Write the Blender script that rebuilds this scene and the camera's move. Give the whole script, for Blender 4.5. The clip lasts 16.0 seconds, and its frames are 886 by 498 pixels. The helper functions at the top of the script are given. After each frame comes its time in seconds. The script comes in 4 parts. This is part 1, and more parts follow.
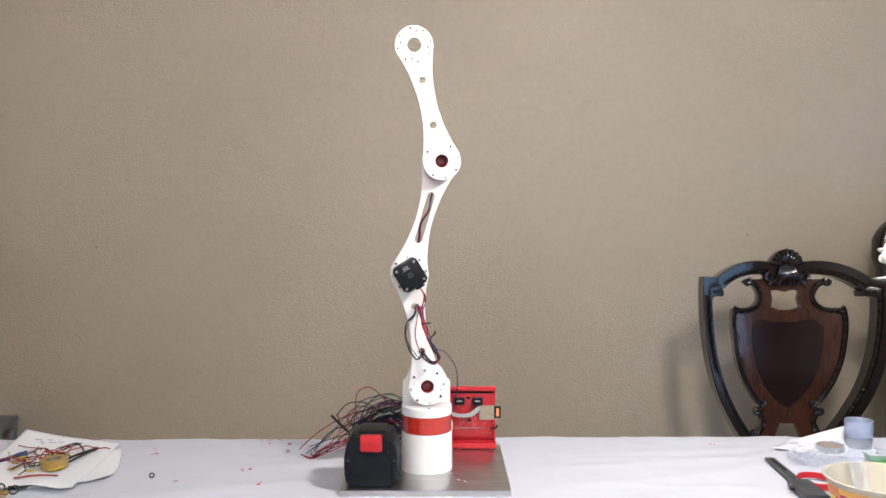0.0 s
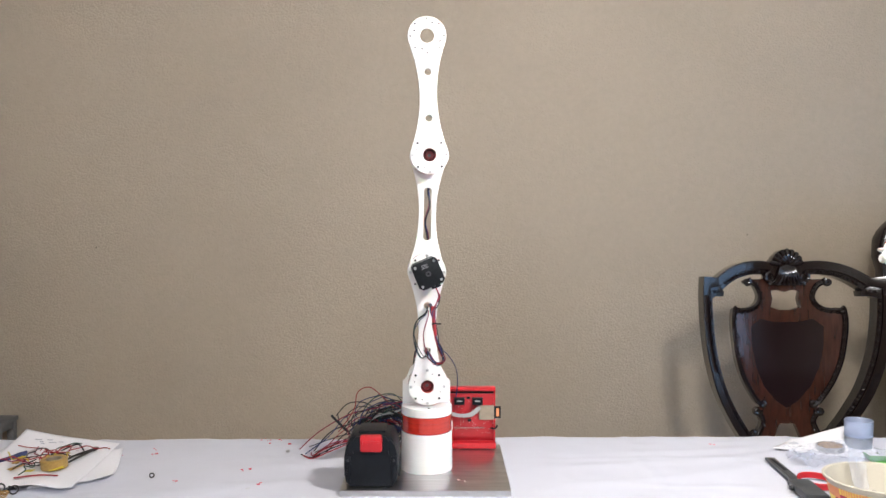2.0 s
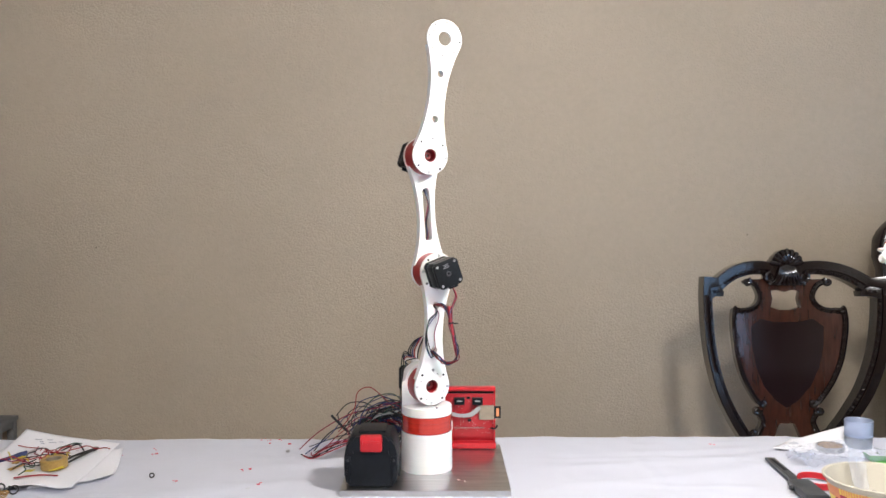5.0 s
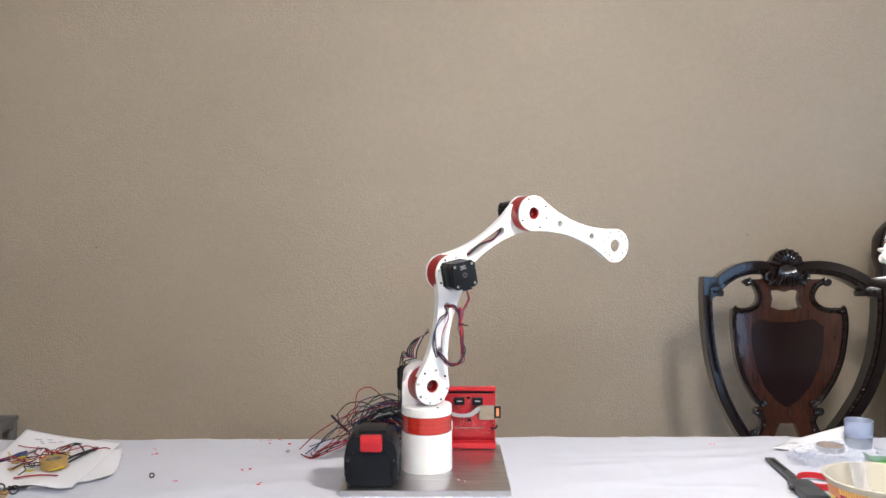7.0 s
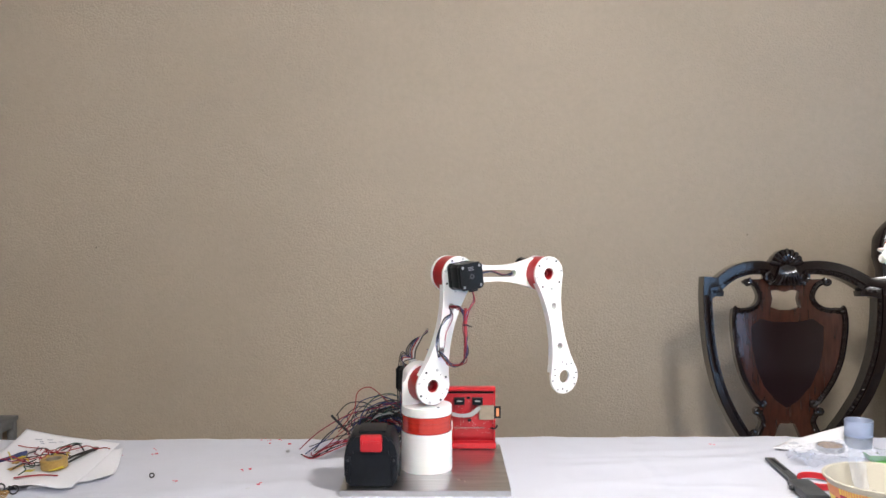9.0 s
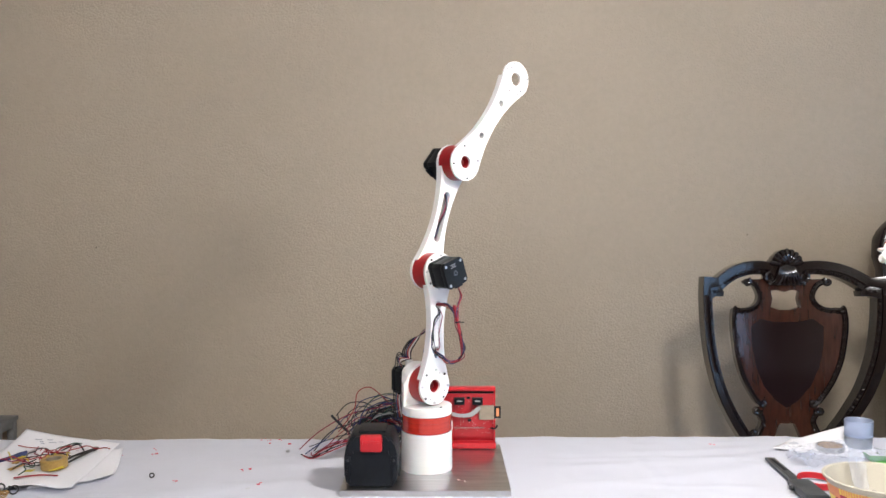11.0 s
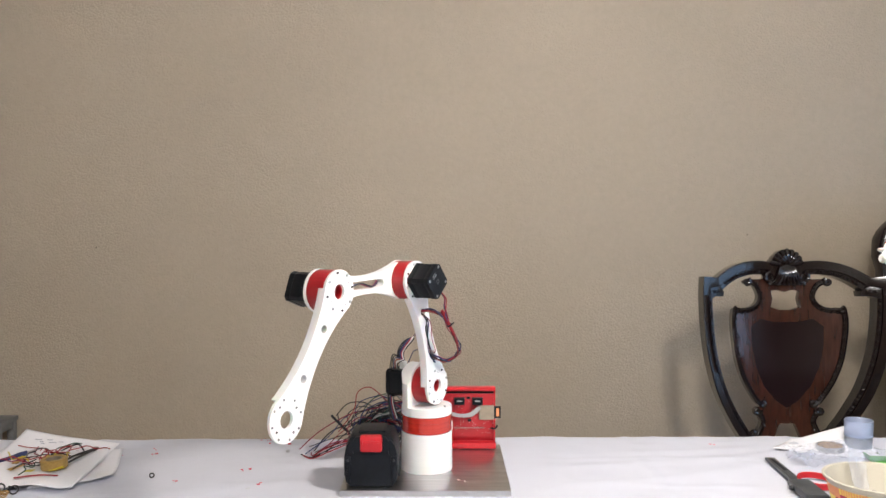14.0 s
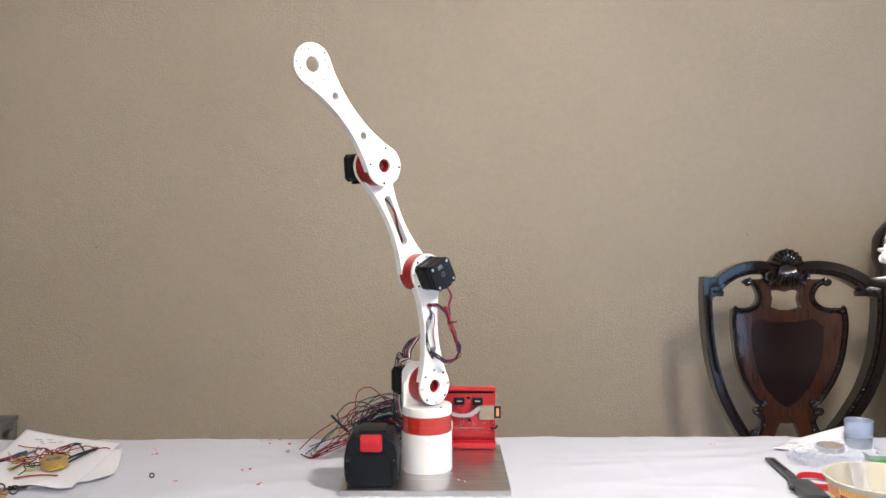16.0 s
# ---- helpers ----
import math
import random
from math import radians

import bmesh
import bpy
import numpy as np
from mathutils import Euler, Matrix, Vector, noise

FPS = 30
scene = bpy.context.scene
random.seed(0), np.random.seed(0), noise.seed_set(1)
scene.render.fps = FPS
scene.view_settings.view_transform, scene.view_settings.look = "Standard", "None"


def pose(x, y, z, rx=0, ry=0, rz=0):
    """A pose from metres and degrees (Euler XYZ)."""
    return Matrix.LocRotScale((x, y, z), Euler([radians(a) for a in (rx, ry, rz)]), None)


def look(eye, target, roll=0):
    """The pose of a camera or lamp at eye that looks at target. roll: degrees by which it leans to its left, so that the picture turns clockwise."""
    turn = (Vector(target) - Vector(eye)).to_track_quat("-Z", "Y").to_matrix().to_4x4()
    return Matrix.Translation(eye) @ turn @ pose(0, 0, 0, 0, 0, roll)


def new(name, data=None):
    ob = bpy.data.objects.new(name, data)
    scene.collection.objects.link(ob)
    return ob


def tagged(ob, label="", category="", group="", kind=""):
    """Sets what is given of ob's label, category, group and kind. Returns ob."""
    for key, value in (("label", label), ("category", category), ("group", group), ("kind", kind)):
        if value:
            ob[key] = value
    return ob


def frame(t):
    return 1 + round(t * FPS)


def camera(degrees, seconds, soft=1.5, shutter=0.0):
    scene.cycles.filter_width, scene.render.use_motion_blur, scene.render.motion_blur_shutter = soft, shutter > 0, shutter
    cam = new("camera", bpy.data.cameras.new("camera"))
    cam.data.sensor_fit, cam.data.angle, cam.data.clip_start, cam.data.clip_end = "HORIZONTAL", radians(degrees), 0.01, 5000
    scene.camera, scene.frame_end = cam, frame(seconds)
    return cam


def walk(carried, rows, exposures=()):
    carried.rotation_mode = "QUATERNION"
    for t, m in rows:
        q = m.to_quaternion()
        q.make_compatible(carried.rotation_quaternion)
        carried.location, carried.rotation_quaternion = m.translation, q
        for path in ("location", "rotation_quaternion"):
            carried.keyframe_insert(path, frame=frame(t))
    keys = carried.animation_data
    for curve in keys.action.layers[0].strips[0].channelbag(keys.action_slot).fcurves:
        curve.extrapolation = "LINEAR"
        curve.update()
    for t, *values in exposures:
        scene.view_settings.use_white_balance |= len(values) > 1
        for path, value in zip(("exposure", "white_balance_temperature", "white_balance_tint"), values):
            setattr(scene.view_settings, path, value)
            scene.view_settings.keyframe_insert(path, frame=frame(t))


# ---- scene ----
# The camera stands still before the table.
cam = camera(55.25, 16.0, soft=1.5)
EYE = pose(0.0261, -1.3475, 1.1701, 90 - 2.49, 0, 0)
walk(cam, [(0.0, EYE), (16.0, EYE)],
     [(0.0, 0.0, 6500, 10), (4.0, -0.01, 6500, 10), (7.0, -0.04, 6500, 10), (13.4, -0.04, 6500, 10), (14.0, -0.03, 6720, 10), (16.0, -0.03, 6720, 10)])

# ---- light: daylight through two windows and a table lamp ----
world = bpy.data.worlds.new("world")
world.use_nodes = True
scene.world = world
wn = world.node_tree.nodes
sky = wn.new("ShaderNodeTexSky")
sky.sky_type, sky.sun_disc = "NISHITA", False
sky.sun_elevation, sky.sun_rotation = radians(45), radians(200)
world.node_tree.links.new(sky.outputs["Color"], wn["Background"].inputs["Color"])
wn["Background"].inputs["Strength"].default_value = 0.1


def window_light(name, m, sx, sy, power, color):
    data = bpy.data.lights.new(name, "AREA")
    data.shape, data.size, data.size_y, data.energy, data.color = "RECTANGLE", sx, sy, power, color
    ob = new(name, data)
    ob.matrix_world = m
    return ob


# Room: x -2.6 to 2.8, y -3.0 to 1.35, height 2.7.
X0, X1, Y0, Y1, ZC = -2.6, 2.8, -3.0, 1.35, 2.7
WIN_BACK = (-0.8, 0.6, 1.95, 2.55)     # x0, x1, z0, z1 in the wall behind the camera
WIN_SIDE = (-0.95, 0.35, 0.55, 1.85)  # y0, y1, z0, z1 in the wall at X1
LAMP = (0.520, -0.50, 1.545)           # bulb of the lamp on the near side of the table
window_light("window_daylight_back", look((-0.1, Y0 - 0.06, 2.25), (-0.1, 0, 2.25)), 1.4, 0.6, 46, (0.93, 0.965, 1.0))
window_light("window_daylight_side", look((X1 + 0.06, -0.3, 1.2), (0, -0.3, 1.2)), 1.3, 1.3, 14, (0.32, 0.58, 1.0))
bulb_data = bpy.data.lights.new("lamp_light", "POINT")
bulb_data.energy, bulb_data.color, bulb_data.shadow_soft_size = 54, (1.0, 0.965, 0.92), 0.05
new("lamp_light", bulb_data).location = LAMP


# ---- materials ----
def material(name, color, rough=0.5, metal=0.0, spec=0.5, grain=0.0, grain_scale=60.0, stain=0.0, stain_scale=4.0,
             bump=0.0, bump_scale=200.0, bump_dist=0.001, transmission=0.0, alpha=1.0, ior=1.45, coat=0.0, sheen=0.0,
             sss=0.0, stretch=(1, 1, 1), vary=0.0):
    m = bpy.data.materials.new(name)
    m.use_nodes = True
    nt = m.node_tree
    n, l = nt.nodes, nt.links
    b = n["Principled BSDF"]
    b.inputs["Base Color"].default_value = (*color, 1)
    b.inputs["Roughness"].default_value = rough
    b.inputs["Metallic"].default_value = metal
    b.inputs["Specular IOR Level"].default_value = spec
    b.inputs["IOR"].default_value = ior
    b.inputs["Transmission Weight"].default_value = transmission
    b.inputs["Alpha"].default_value = alpha
    b.inputs["Coat Weight"].default_value = coat
    b.inputs["Coat Roughness"].default_value = 0.15
    b.inputs["Sheen Weight"].default_value = sheen
    if sss:
        b.inputs["Subsurface Weight"].default_value = sss
        b.inputs["Subsurface Scale"].default_value = 0.004
    tc = n.new("ShaderNodeTexCoord")
    mp = n.new("ShaderNodeMapping")
    mp.inputs["Scale"].default_value = stretch
    l.new(tc.outputs["Object"], mp.inputs["Vector"])
    last = None
    for amount, scale, detail in ((grain, grain_scale, 6.0), (stain, stain_scale, 4.0)):
        if not amount:
            continue
        tex = n.new("ShaderNodeTexNoise")
        tex.inputs["Scale"].default_value, tex.inputs["Detail"].default_value = scale, detail
        l.new(mp.outputs["Vector"], tex.inputs["Vector"])
        ramp = n.new("ShaderNodeMapRange")
        ramp.inputs["From Min"].default_value, ramp.inputs["From Max"].default_value = 0.25, 0.75
        ramp.inputs["To Min"].default_value, ramp.inputs["To Max"].default_value = 1 - amount, 1 + amount * 0.5
        l.new(tex.outputs["Fac"], ramp.inputs["Value"])
        mix = n.new("ShaderNodeMix")
        mix.data_type, mix.blend_type = "RGBA", "MULTIPLY"
        mix.inputs["Factor"].default_value = 1.0
        if last:
            l.new(last, mix.inputs[6])
        else:
            mix.inputs[6].default_value = (*color, 1)
        l.new(ramp.outputs["Result"], mix.inputs[7])
        last = mix.outputs[2]
    if vary:
        info = n.new("ShaderNodeObjectInfo")
        hsv = n.new("ShaderNodeHueSaturation")
        rng = n.new("ShaderNodeMapRange")
        rng.inputs["To Min"].default_value, rng.inputs["To Max"].default_value = 1 - vary, 1 + vary
        l.new(info.outputs["Random"], rng.inputs["Value"])
        l.new(rng.outputs["Result"], hsv.inputs["Value"])
        if last:
            l.new(last, hsv.inputs["Color"])
        else:
            hsv.inputs["Color"].default_value = (*color, 1)
        last = hsv.outputs["Color"]
    if last:
        l.new(last, b.inputs["Base Color"])
    if bump:
        tex = n.new("ShaderNodeTexNoise")
        tex.inputs["Scale"].default_value, tex.inputs["Detail"].default_value = bump_scale, 3.0
        l.new(mp.outputs["Vector"], tex.inputs["Vector"])
        bp = n.new("ShaderNodeBump")
        bp.inputs["Strength"].default_value, bp.inputs["Distance"].default_value = bump, bump_dist
        l.new(tex.outputs["Fac"], bp.inputs["Height"])
        l.new(bp.outputs["Normal"], b.inputs["Normal"])
    return m


def wall_paint():
    # Beige paint over a sprayed, knocked-down plaster texture.
    m = material("beige_wall_paint", (0.500, 0.416, 0.320), 0.44, grain=0.05, grain_scale=55, stain=0.07, stain_scale=1.3)
    nt = m.node_tree
    n, l = nt.nodes, nt.links
    tc = n.new("ShaderNodeTexCoord")
    fine = n.new("ShaderNodeTexNoise")
    fine.inputs["Scale"].default_value, fine.inputs["Detail"].default_value = 190, 3.0
    blot = n.new("ShaderNodeTexNoise")
    blot.inputs["Scale"].default_value, blot.inputs["Detail"].default_value = 80, 2.0
    flat = n.new("ShaderNodeMapRange")
    flat.interpolation_type = "SMOOTHSTEP"
    flat.inputs["From Min"].default_value, flat.inputs["From Max"].default_value = 0.3, 0.72
    add = n.new("ShaderNodeMath")
    add.operation = "MULTIPLY_ADD"
    add.inputs[1].default_value = 0.5
    bp = n.new("ShaderNodeBump")
    bp.inputs["Strength"].default_value, bp.inputs["Distance"].default_value = 0.7, 0.0017
    l.new(tc.outputs["Object"], fine.inputs["Vector"])
    l.new(tc.outputs["Object"], blot.inputs["Vector"])
    l.new(fine.outputs["Fac"], flat.inputs["Value"])
    l.new(blot.outputs["Fac"], add.inputs[0])
    l.new(flat.outputs["Result"], add.inputs[2])
    l.new(add.outputs["Value"], bp.inputs["Height"])
    l.new(bp.outputs["Normal"], n["Principled BSDF"].inputs["Normal"])
    return m


WALL = wall_paint()
CEIL = material("white_ceiling_paint", (0.75, 0.73, 0.69), 0.8, grain=0.04, bump=0.3, bump_scale=70, bump_dist=0.003)
FLOORWOOD = material("oak_floor_boards", (0.26, 0.16, 0.09), 0.4, grain=0.35, grain_scale=20, stretch=(1, 12, 1), vary=0.15)
TRIM = material("white_trim_paint", (0.78, 0.77, 0.74), 0.4, grain=0.03)
GLASS = material("window_glass", (1, 1, 1), 0.02, transmission=1.0)
CLOTH = material("white_cotton_cloth", (0.565, 0.568, 0.64), 0.85, grain=0.05, grain_scale=900, stain=0.05, stain_scale=7,
                 bump=0.35, bump_scale=1400, bump_dist=0.0004, sheen=0.15)
ALU = material("brushed_aluminium", (0.60, 0.60, 0.61), 0.30, 1.0, grain=0.06, grain_scale=60, stain=0.2, stain_scale=10,
               bump=0.07, bump_scale=160, bump_dist=0.0003, stretch=(1, 9, 1))
WHITE = material("white_printed_plastic", (0.76, 0.745, 0.735), 0.45, sss=0.12, grain=0.03, grain_scale=120,
                 bump=0.25, bump_scale=900, bump_dist=0.0003, stretch=(0.05, 0.05, 1))
RED = material("translucent_red_plastic", (0.34, 0.009, 0.014), 0.32, coat=0.2, sss=0.1, grain=0.18, grain_scale=300,
               stretch=(0.03, 0.03, 1), bump=0.25, bump_scale=700, bump_dist=0.0003)
REDCORE = material("dark_red_plastic", (0.16, 0.008, 0.010), 0.5, grain=0.2, grain_scale=300)
BAND = material("red_silk_filament", (0.46, 0.024, 0.013), 0.2, coat=0.6, grain=0.25, grain_scale=180, stretch=(0.02, 0.02, 1),
                bump=0.4, bump_scale=420, bump_dist=0.0004)
BLACK = material("black_anodised_metal", (0.009, 0.010, 0.012), 0.36, 0.0, spec=0.22, grain=0.3, grain_scale=200, bump=0.15, bump_scale=500)
BLACKPL = material("black_plastic", (0.006, 0.008, 0.012), 0.42, spec=0.25, grain=0.3, grain_scale=90, stain=0.3, stain_scale=20,
                   bump=0.3, bump_scale=1500, bump_dist=0.0003)
REDPL = material("red_plastic", (0.50, 0.014, 0.022), 0.35, grain=0.12, grain_scale=90)
STEEL = material("steel", (0.55, 0.55, 0.56), 0.28, 1.0, grain=0.15, grain_scale=200)
DARKSTEEL = material("dark_steel", (0.10, 0.10, 0.105), 0.4, 1.0, grain=0.2, grain_scale=200)
SCREWDARK = material("blackened_screw_steel", (0.03, 0.03, 0.033), 0.6, 0.0, spec=0.2)
CALGREY = material("dark_grey_calliper", (0.075, 0.08, 0.085), 0.38, 0.3, grain=0.25, grain_scale=150)
GREYTEXT = material("grey_print", (0.22, 0.22, 0.23), 0.6)
PCB = material("red_circuit_board", (0.40, 0.013, 0.02), 0.4, grain=0.2, grain_scale=260, stain=0.15, stain_scale=40)
SOLDER = material("solder", (0.50, 0.48, 0.46), 0.4, 1.0)
CARD = material("tarnished_tin_shield", (0.34, 0.28, 0.21), 0.5, 0.4, grain=0.2, grain_scale=150)
RIBBON = material("grey_ribbon_cable", (0.36, 0.36, 0.37), 0.5, grain=0.2, grain_scale=600, stretch=(1, 1, 0.1))
WIRES = {
    "red": material("red_wire", (0.27, 0.008, 0.016), 0.4),
    "black": material("black_wire", (0.010, 0.011, 0.014), 0.4),
    "blue": material("blue_wire", (0.018, 0.028, 0.11), 0.4),
    "green": material("green_wire", (0.01, 0.05, 0.03), 0.4),
    "white": material("white_wire", (0.6, 0.58, 0.56), 0.45),
    "yellow": material("yellow_wire", (0.62, 0.48, 0.03), 0.45),
    "pink": material("dark_red_wire", (0.22, 0.014, 0.045), 0.4),
}


def wood(name, color, rough, dark=0.45):
    m = material(name, color, rough, grain=dark, grain_scale=26, stretch=(6, 6, 0.8), stain=0.25, stain_scale=5, spec=0.4, coat=0.45,
                 bump=0.12, bump_scale=160, bump_dist=0.0004)
    return m


MAHOGANY = wood("dark_mahogany", (0.009, 0.004, 0.004), 0.17)
MAHOGANY_RED = wood("red_brown_veneer", (0.046, 0.014, 0.008), 0.22)
VENEER_DARK = wood("dark_flame_veneer", (0.012, 0.0035, 0.0045), 0.24)
TABLEWOOD = wood("table_wood", (0.08, 0.035, 0.018), 0.35)
FABRIC = material("cream_seat_fabric", (0.55, 0.48, 0.38), 0.85, grain=0.2, grain_scale=300, stain=0.1)
PAPER = material("white_paper", (0.82, 0.81, 0.85), 0.75, grain=0.03, grain_scale=250, stain=0.05, stain_scale=9)
PENCIL = material("pencil_marks", (0.50, 0.50, 0.57), 0.8)
GREYMETAL = material("grey_painted_metal", (0.20, 0.20, 0.195), 0.45, grain=0.15, grain_scale=40, stain=0.2, stain_scale=9)
TAN = material("tan_tape", (0.40, 0.25, 0.075), 0.5, grain=0.2, grain_scale=300, stain=0.15, stain_scale=60)
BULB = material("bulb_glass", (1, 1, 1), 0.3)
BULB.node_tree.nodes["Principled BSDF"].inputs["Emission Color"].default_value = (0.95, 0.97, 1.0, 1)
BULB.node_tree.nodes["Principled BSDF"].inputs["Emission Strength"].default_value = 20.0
BRASS = material("worn_brass", (0.42, 0.25, 0.10), 0.55, 0.2, grain=0.3, grain_scale=160, stain=0.25, stain_scale=60)
FROST_LOW = material("clear_blue_plastic", (0.42, 0.48, 0.60), 0.25, alpha=0.20)
FROST = material("frosted_blue_plastic", (0.40, 0.47, 0.66), 0.4, alpha=0.45, grain=0.08)
MURK = material("grey_jar_content", (0.07, 0.075, 0.085), 0.4, transmission=0.0, grain=0.3, grain_scale=80)
FILMPL = material("clear_plastic_film", (0.55, 0.60, 0.74), 0.06, alpha=0.22, spec=0.8, bump=0.4, bump_scale=90, bump_dist=0.002)
CUPWHITE = material("cream_foam_cup", (0.46, 0.42, 0.34), 0.55, grain=0.05, grain_scale=300)
CUPYELLOW = material("yellow_print", (0.80, 0.62, 0.10), 0.45, grain=0.05, grain_scale=200)
CUPRED = material("crimson_print", (0.42, 0.02, 0.05), 0.45, grain=0.15, grain_scale=120)
CUPDARK = material("dark_print", (0.03, 0.03, 0.02), 0.5)
CUPORANGE = material("orange_print", (0.75, 0.28, 0.12), 0.5, grain=0.2, grain_scale=90)
GREENPL = material("green_plastic", (0.06, 0.32, 0.04), 0.45, grain=0.15)
PETAL = material("white_petals", (0.72, 0.72, 0.68), 0.7, sss=0.2)
CRUMB = material("pink_red_crumbs", (0.62, 0.05, 0.10), 0.6)


# ---- mesh helpers ----
def finish(bm, name, mat, angle=35):
    me = bpy.data.meshes.new(name)
    bmesh.ops.recalc_face_normals(bm, faces=bm.faces)
    bm.to_mesh(me)
    bm.free()
    me.materials.append(mat)
    for p in me.polygons:
        p.use_smooth = True
    me.set_sharp_from_angle(angle=radians(angle))
    return me


def part(name, bm, mat, parent=None, label="", angle=35):
    ob = new(name, finish(bm, name, mat, angle))
    if parent:
        ob.parent = parent
    if label:
        tagged(ob, label)
    return ob


def again(name, me, parent, m=None):
    # One more object on a mesh that already exists.
    ob = new(name, me)
    ob.parent = parent
    if m:
        ob.matrix_basis = m
    return ob


def thing(name, label, category, m=None, group="", kind=""):
    ob = new(name)
    ob.empty_display_size = 0.02
    if m:
        ob.matrix_basis = m
    return tagged(ob, label, category, group, kind)


def bm_box(sx, sy, sz, at=(0, 0, 0), bevel=0.0, m=None):
    bm = bmesh.new()
    bmesh.ops.create_cube(bm, size=1)
    bmesh.ops.scale(bm, vec=(sx, sy, sz), verts=bm.verts)
    if bevel:
        bmesh.ops.bevel(bm, geom=bm.edges[:], offset=bevel, segments=2, profile=0.6, affect="EDGES")
    bmesh.ops.translate(bm, vec=at, verts=bm.verts)
    if m:
        bm.transform(m)
    return bm


def bm_lathe(profile, seg=48, m=None):
    # profile: (radius, z) from bottom to top; radius 0 closes.
    bm = bmesh.new()
    rings = []
    for r, z in profile:
        if r < 1e-7:
            rings.append([bm.verts.new((0, 0, z))])
        else:
            rings.append([bm.verts.new((r * math.cos(2 * math.pi * i / seg), r * math.sin(2 * math.pi * i / seg), z)) for i in range(seg)])
    for a, b in zip(rings, rings[1:]):
        for i in range(seg):
            j = (i + 1) % seg
            f = [a[i % len(a)], a[j % len(a)], b[j % len(b)], b[i % len(b)]]
            f = list(dict.fromkeys(f))
            if len(f) > 2:
                bm.faces.new(f)
    if m:
        bm.transform(m)
    return bm


def drum(r, h, c=0.0006, r_in=0.0, seg=48, m=None):
    # A disc or ring with chamfered rims, from z 0 to h.
    out = [(r - c, 0), (r, c), (r, h - c), (r - c, h)]
    if r_in:
        prof = [(r_in + c, 0)] + out + [(r_in + c, h), (r_in, h - c), (r_in, c), (r_in + c, 0)]
    else:
        prof = [(0, 0)] + out + [(0, h)]
    return bm_lathe(prof, seg, m)


def circle(r, cx=0, cz=0, n=32):
    return [(cx + r * math.cos(2 * math.pi * i / n), cz + r * math.sin(2 * math.pi * i / n)) for i in range(n)]


def bm_prism(loops, y0, y1, bevel=0.0, m=None):
    # Outlines in x and z (the first outer, the rest holes), drawn from depth y0 to y1.
    bm = bmesh.new()
    edges = []
    for loop in loops:
        vs = [bm.verts.new((x, y0, z)) for x, z in loop]
        edges += [bm.edges.new((a, b)) for a, b in zip(vs, vs[1:] + vs[:1])]
    bmesh.ops.triangle_fill(bm, edges=edges, use_beauty=True)
    ext = bmesh.ops.extrude_face_region(bm, geom=bm.faces[:])
    bmesh.ops.translate(bm, vec=(0, y1 - y0, 0), verts=[v for v in ext["geom"] if isinstance(v, bmesh.types.BMVert)])
    bmesh.ops.recalc_face_normals(bm, faces=bm.faces)
    if bevel:
        rim = [e for e in bm.edges if len(e.link_faces) == 2 and e.calc_face_angle(0) > 1.2 and abs(e.verts[0].co.y - e.verts[1].co.y) < 1e-6]
        bmesh.ops.bevel(bm, geom=rim, offset=bevel, segments=2, profile=0.6, affect="EDGES")
    if m:
        bm.transform(m)
    return bm


def spline(pts, n=8, closed=False):
    p = [Vector(q) for q in pts]
    out, k = [], len(p)
    for i in range(k if closed else k - 1):
        a, b, c, d = (p[(i - 1) % k] if closed or i else p[0], p[i], p[(i + 1) % k], p[(i + 2) % k] if closed or i + 2 < k else p[-1])
        for j in range(n):
            t = j / n
            out.append(0.5 * ((2 * b) + (c - a) * t + (2 * a - 5 * b + 4 * c - d) * t * t + (3 * b - a - 3 * c + d) * t ** 3))
    if not closed:
        out.append(p[-1])
    return out


def bm_tube(pts, r, seg=8, n=8, bm=None, taper=None):
    # A round cord through pts.
    bm = bm or bmesh.new()
    path = spline(pts, n)
    rings, side = [], None
    for i, q in enumerate(path):
        d = (path[min(i + 1, len(path) - 1)] - path[max(i - 1, 0)]).normalized()
        if side is None:
            side = d.orthogonal().normalized()
        side = (side - d * side.dot(d)).normalized()
        up = d.cross(side)
        rr = r * (taper(i / (len(path) - 1)) if taper else 1)
        rings.append([bm.verts.new(q + rr * (side * math.cos(2 * math.pi * j / seg) + up * math.sin(2 * math.pi * j / seg))) for j in range(seg)])
    for a, b in zip(rings, rings[1:]):
        for j in range(seg):
            bm.faces.new((a[j], a[(j + 1) % seg], b[(j + 1) % seg], b[j]))
    bm.faces.new(rings[0][::-1])
    bm.faces.new(rings[-1])
    return bm


def bm_rail(path, profile, n=6, closed=False):
    # Sweeps a closed profile (across, depth) along a path in x and z; across is to the path's left.
    bm = bmesh.new()
    p = [v.xz for v in spline([(x, 0, z) for x, z in path], n, closed)]
    rings = []
    for i, q in enumerate(p):
        a = p[(i - 1) % len(p)] if closed or i else p[0]
        b = p[(i + 1) % len(p)] if closed or i + 1 < len(p) else p[-1]
        d = (b - a).normalized()
        nx, nz = -d.y, d.x
        rings.append([bm.verts.new((q.x + nx * w, y, q.y + nz * w)) for w, y in profile])
    k = len(profile)
    pairs = list(zip(rings, rings[1:])) + ([(rings[-1], rings[0])] if closed else [])
    for a, b in pairs:
        for j in range(k):
            bm.faces.new((a[j], a[(j + 1) % k], b[(j + 1) % k], b[j]))
    if not closed:
        bm.faces.new(rings[0][::-1])
        bm.faces.new(rings[-1])
    return bm


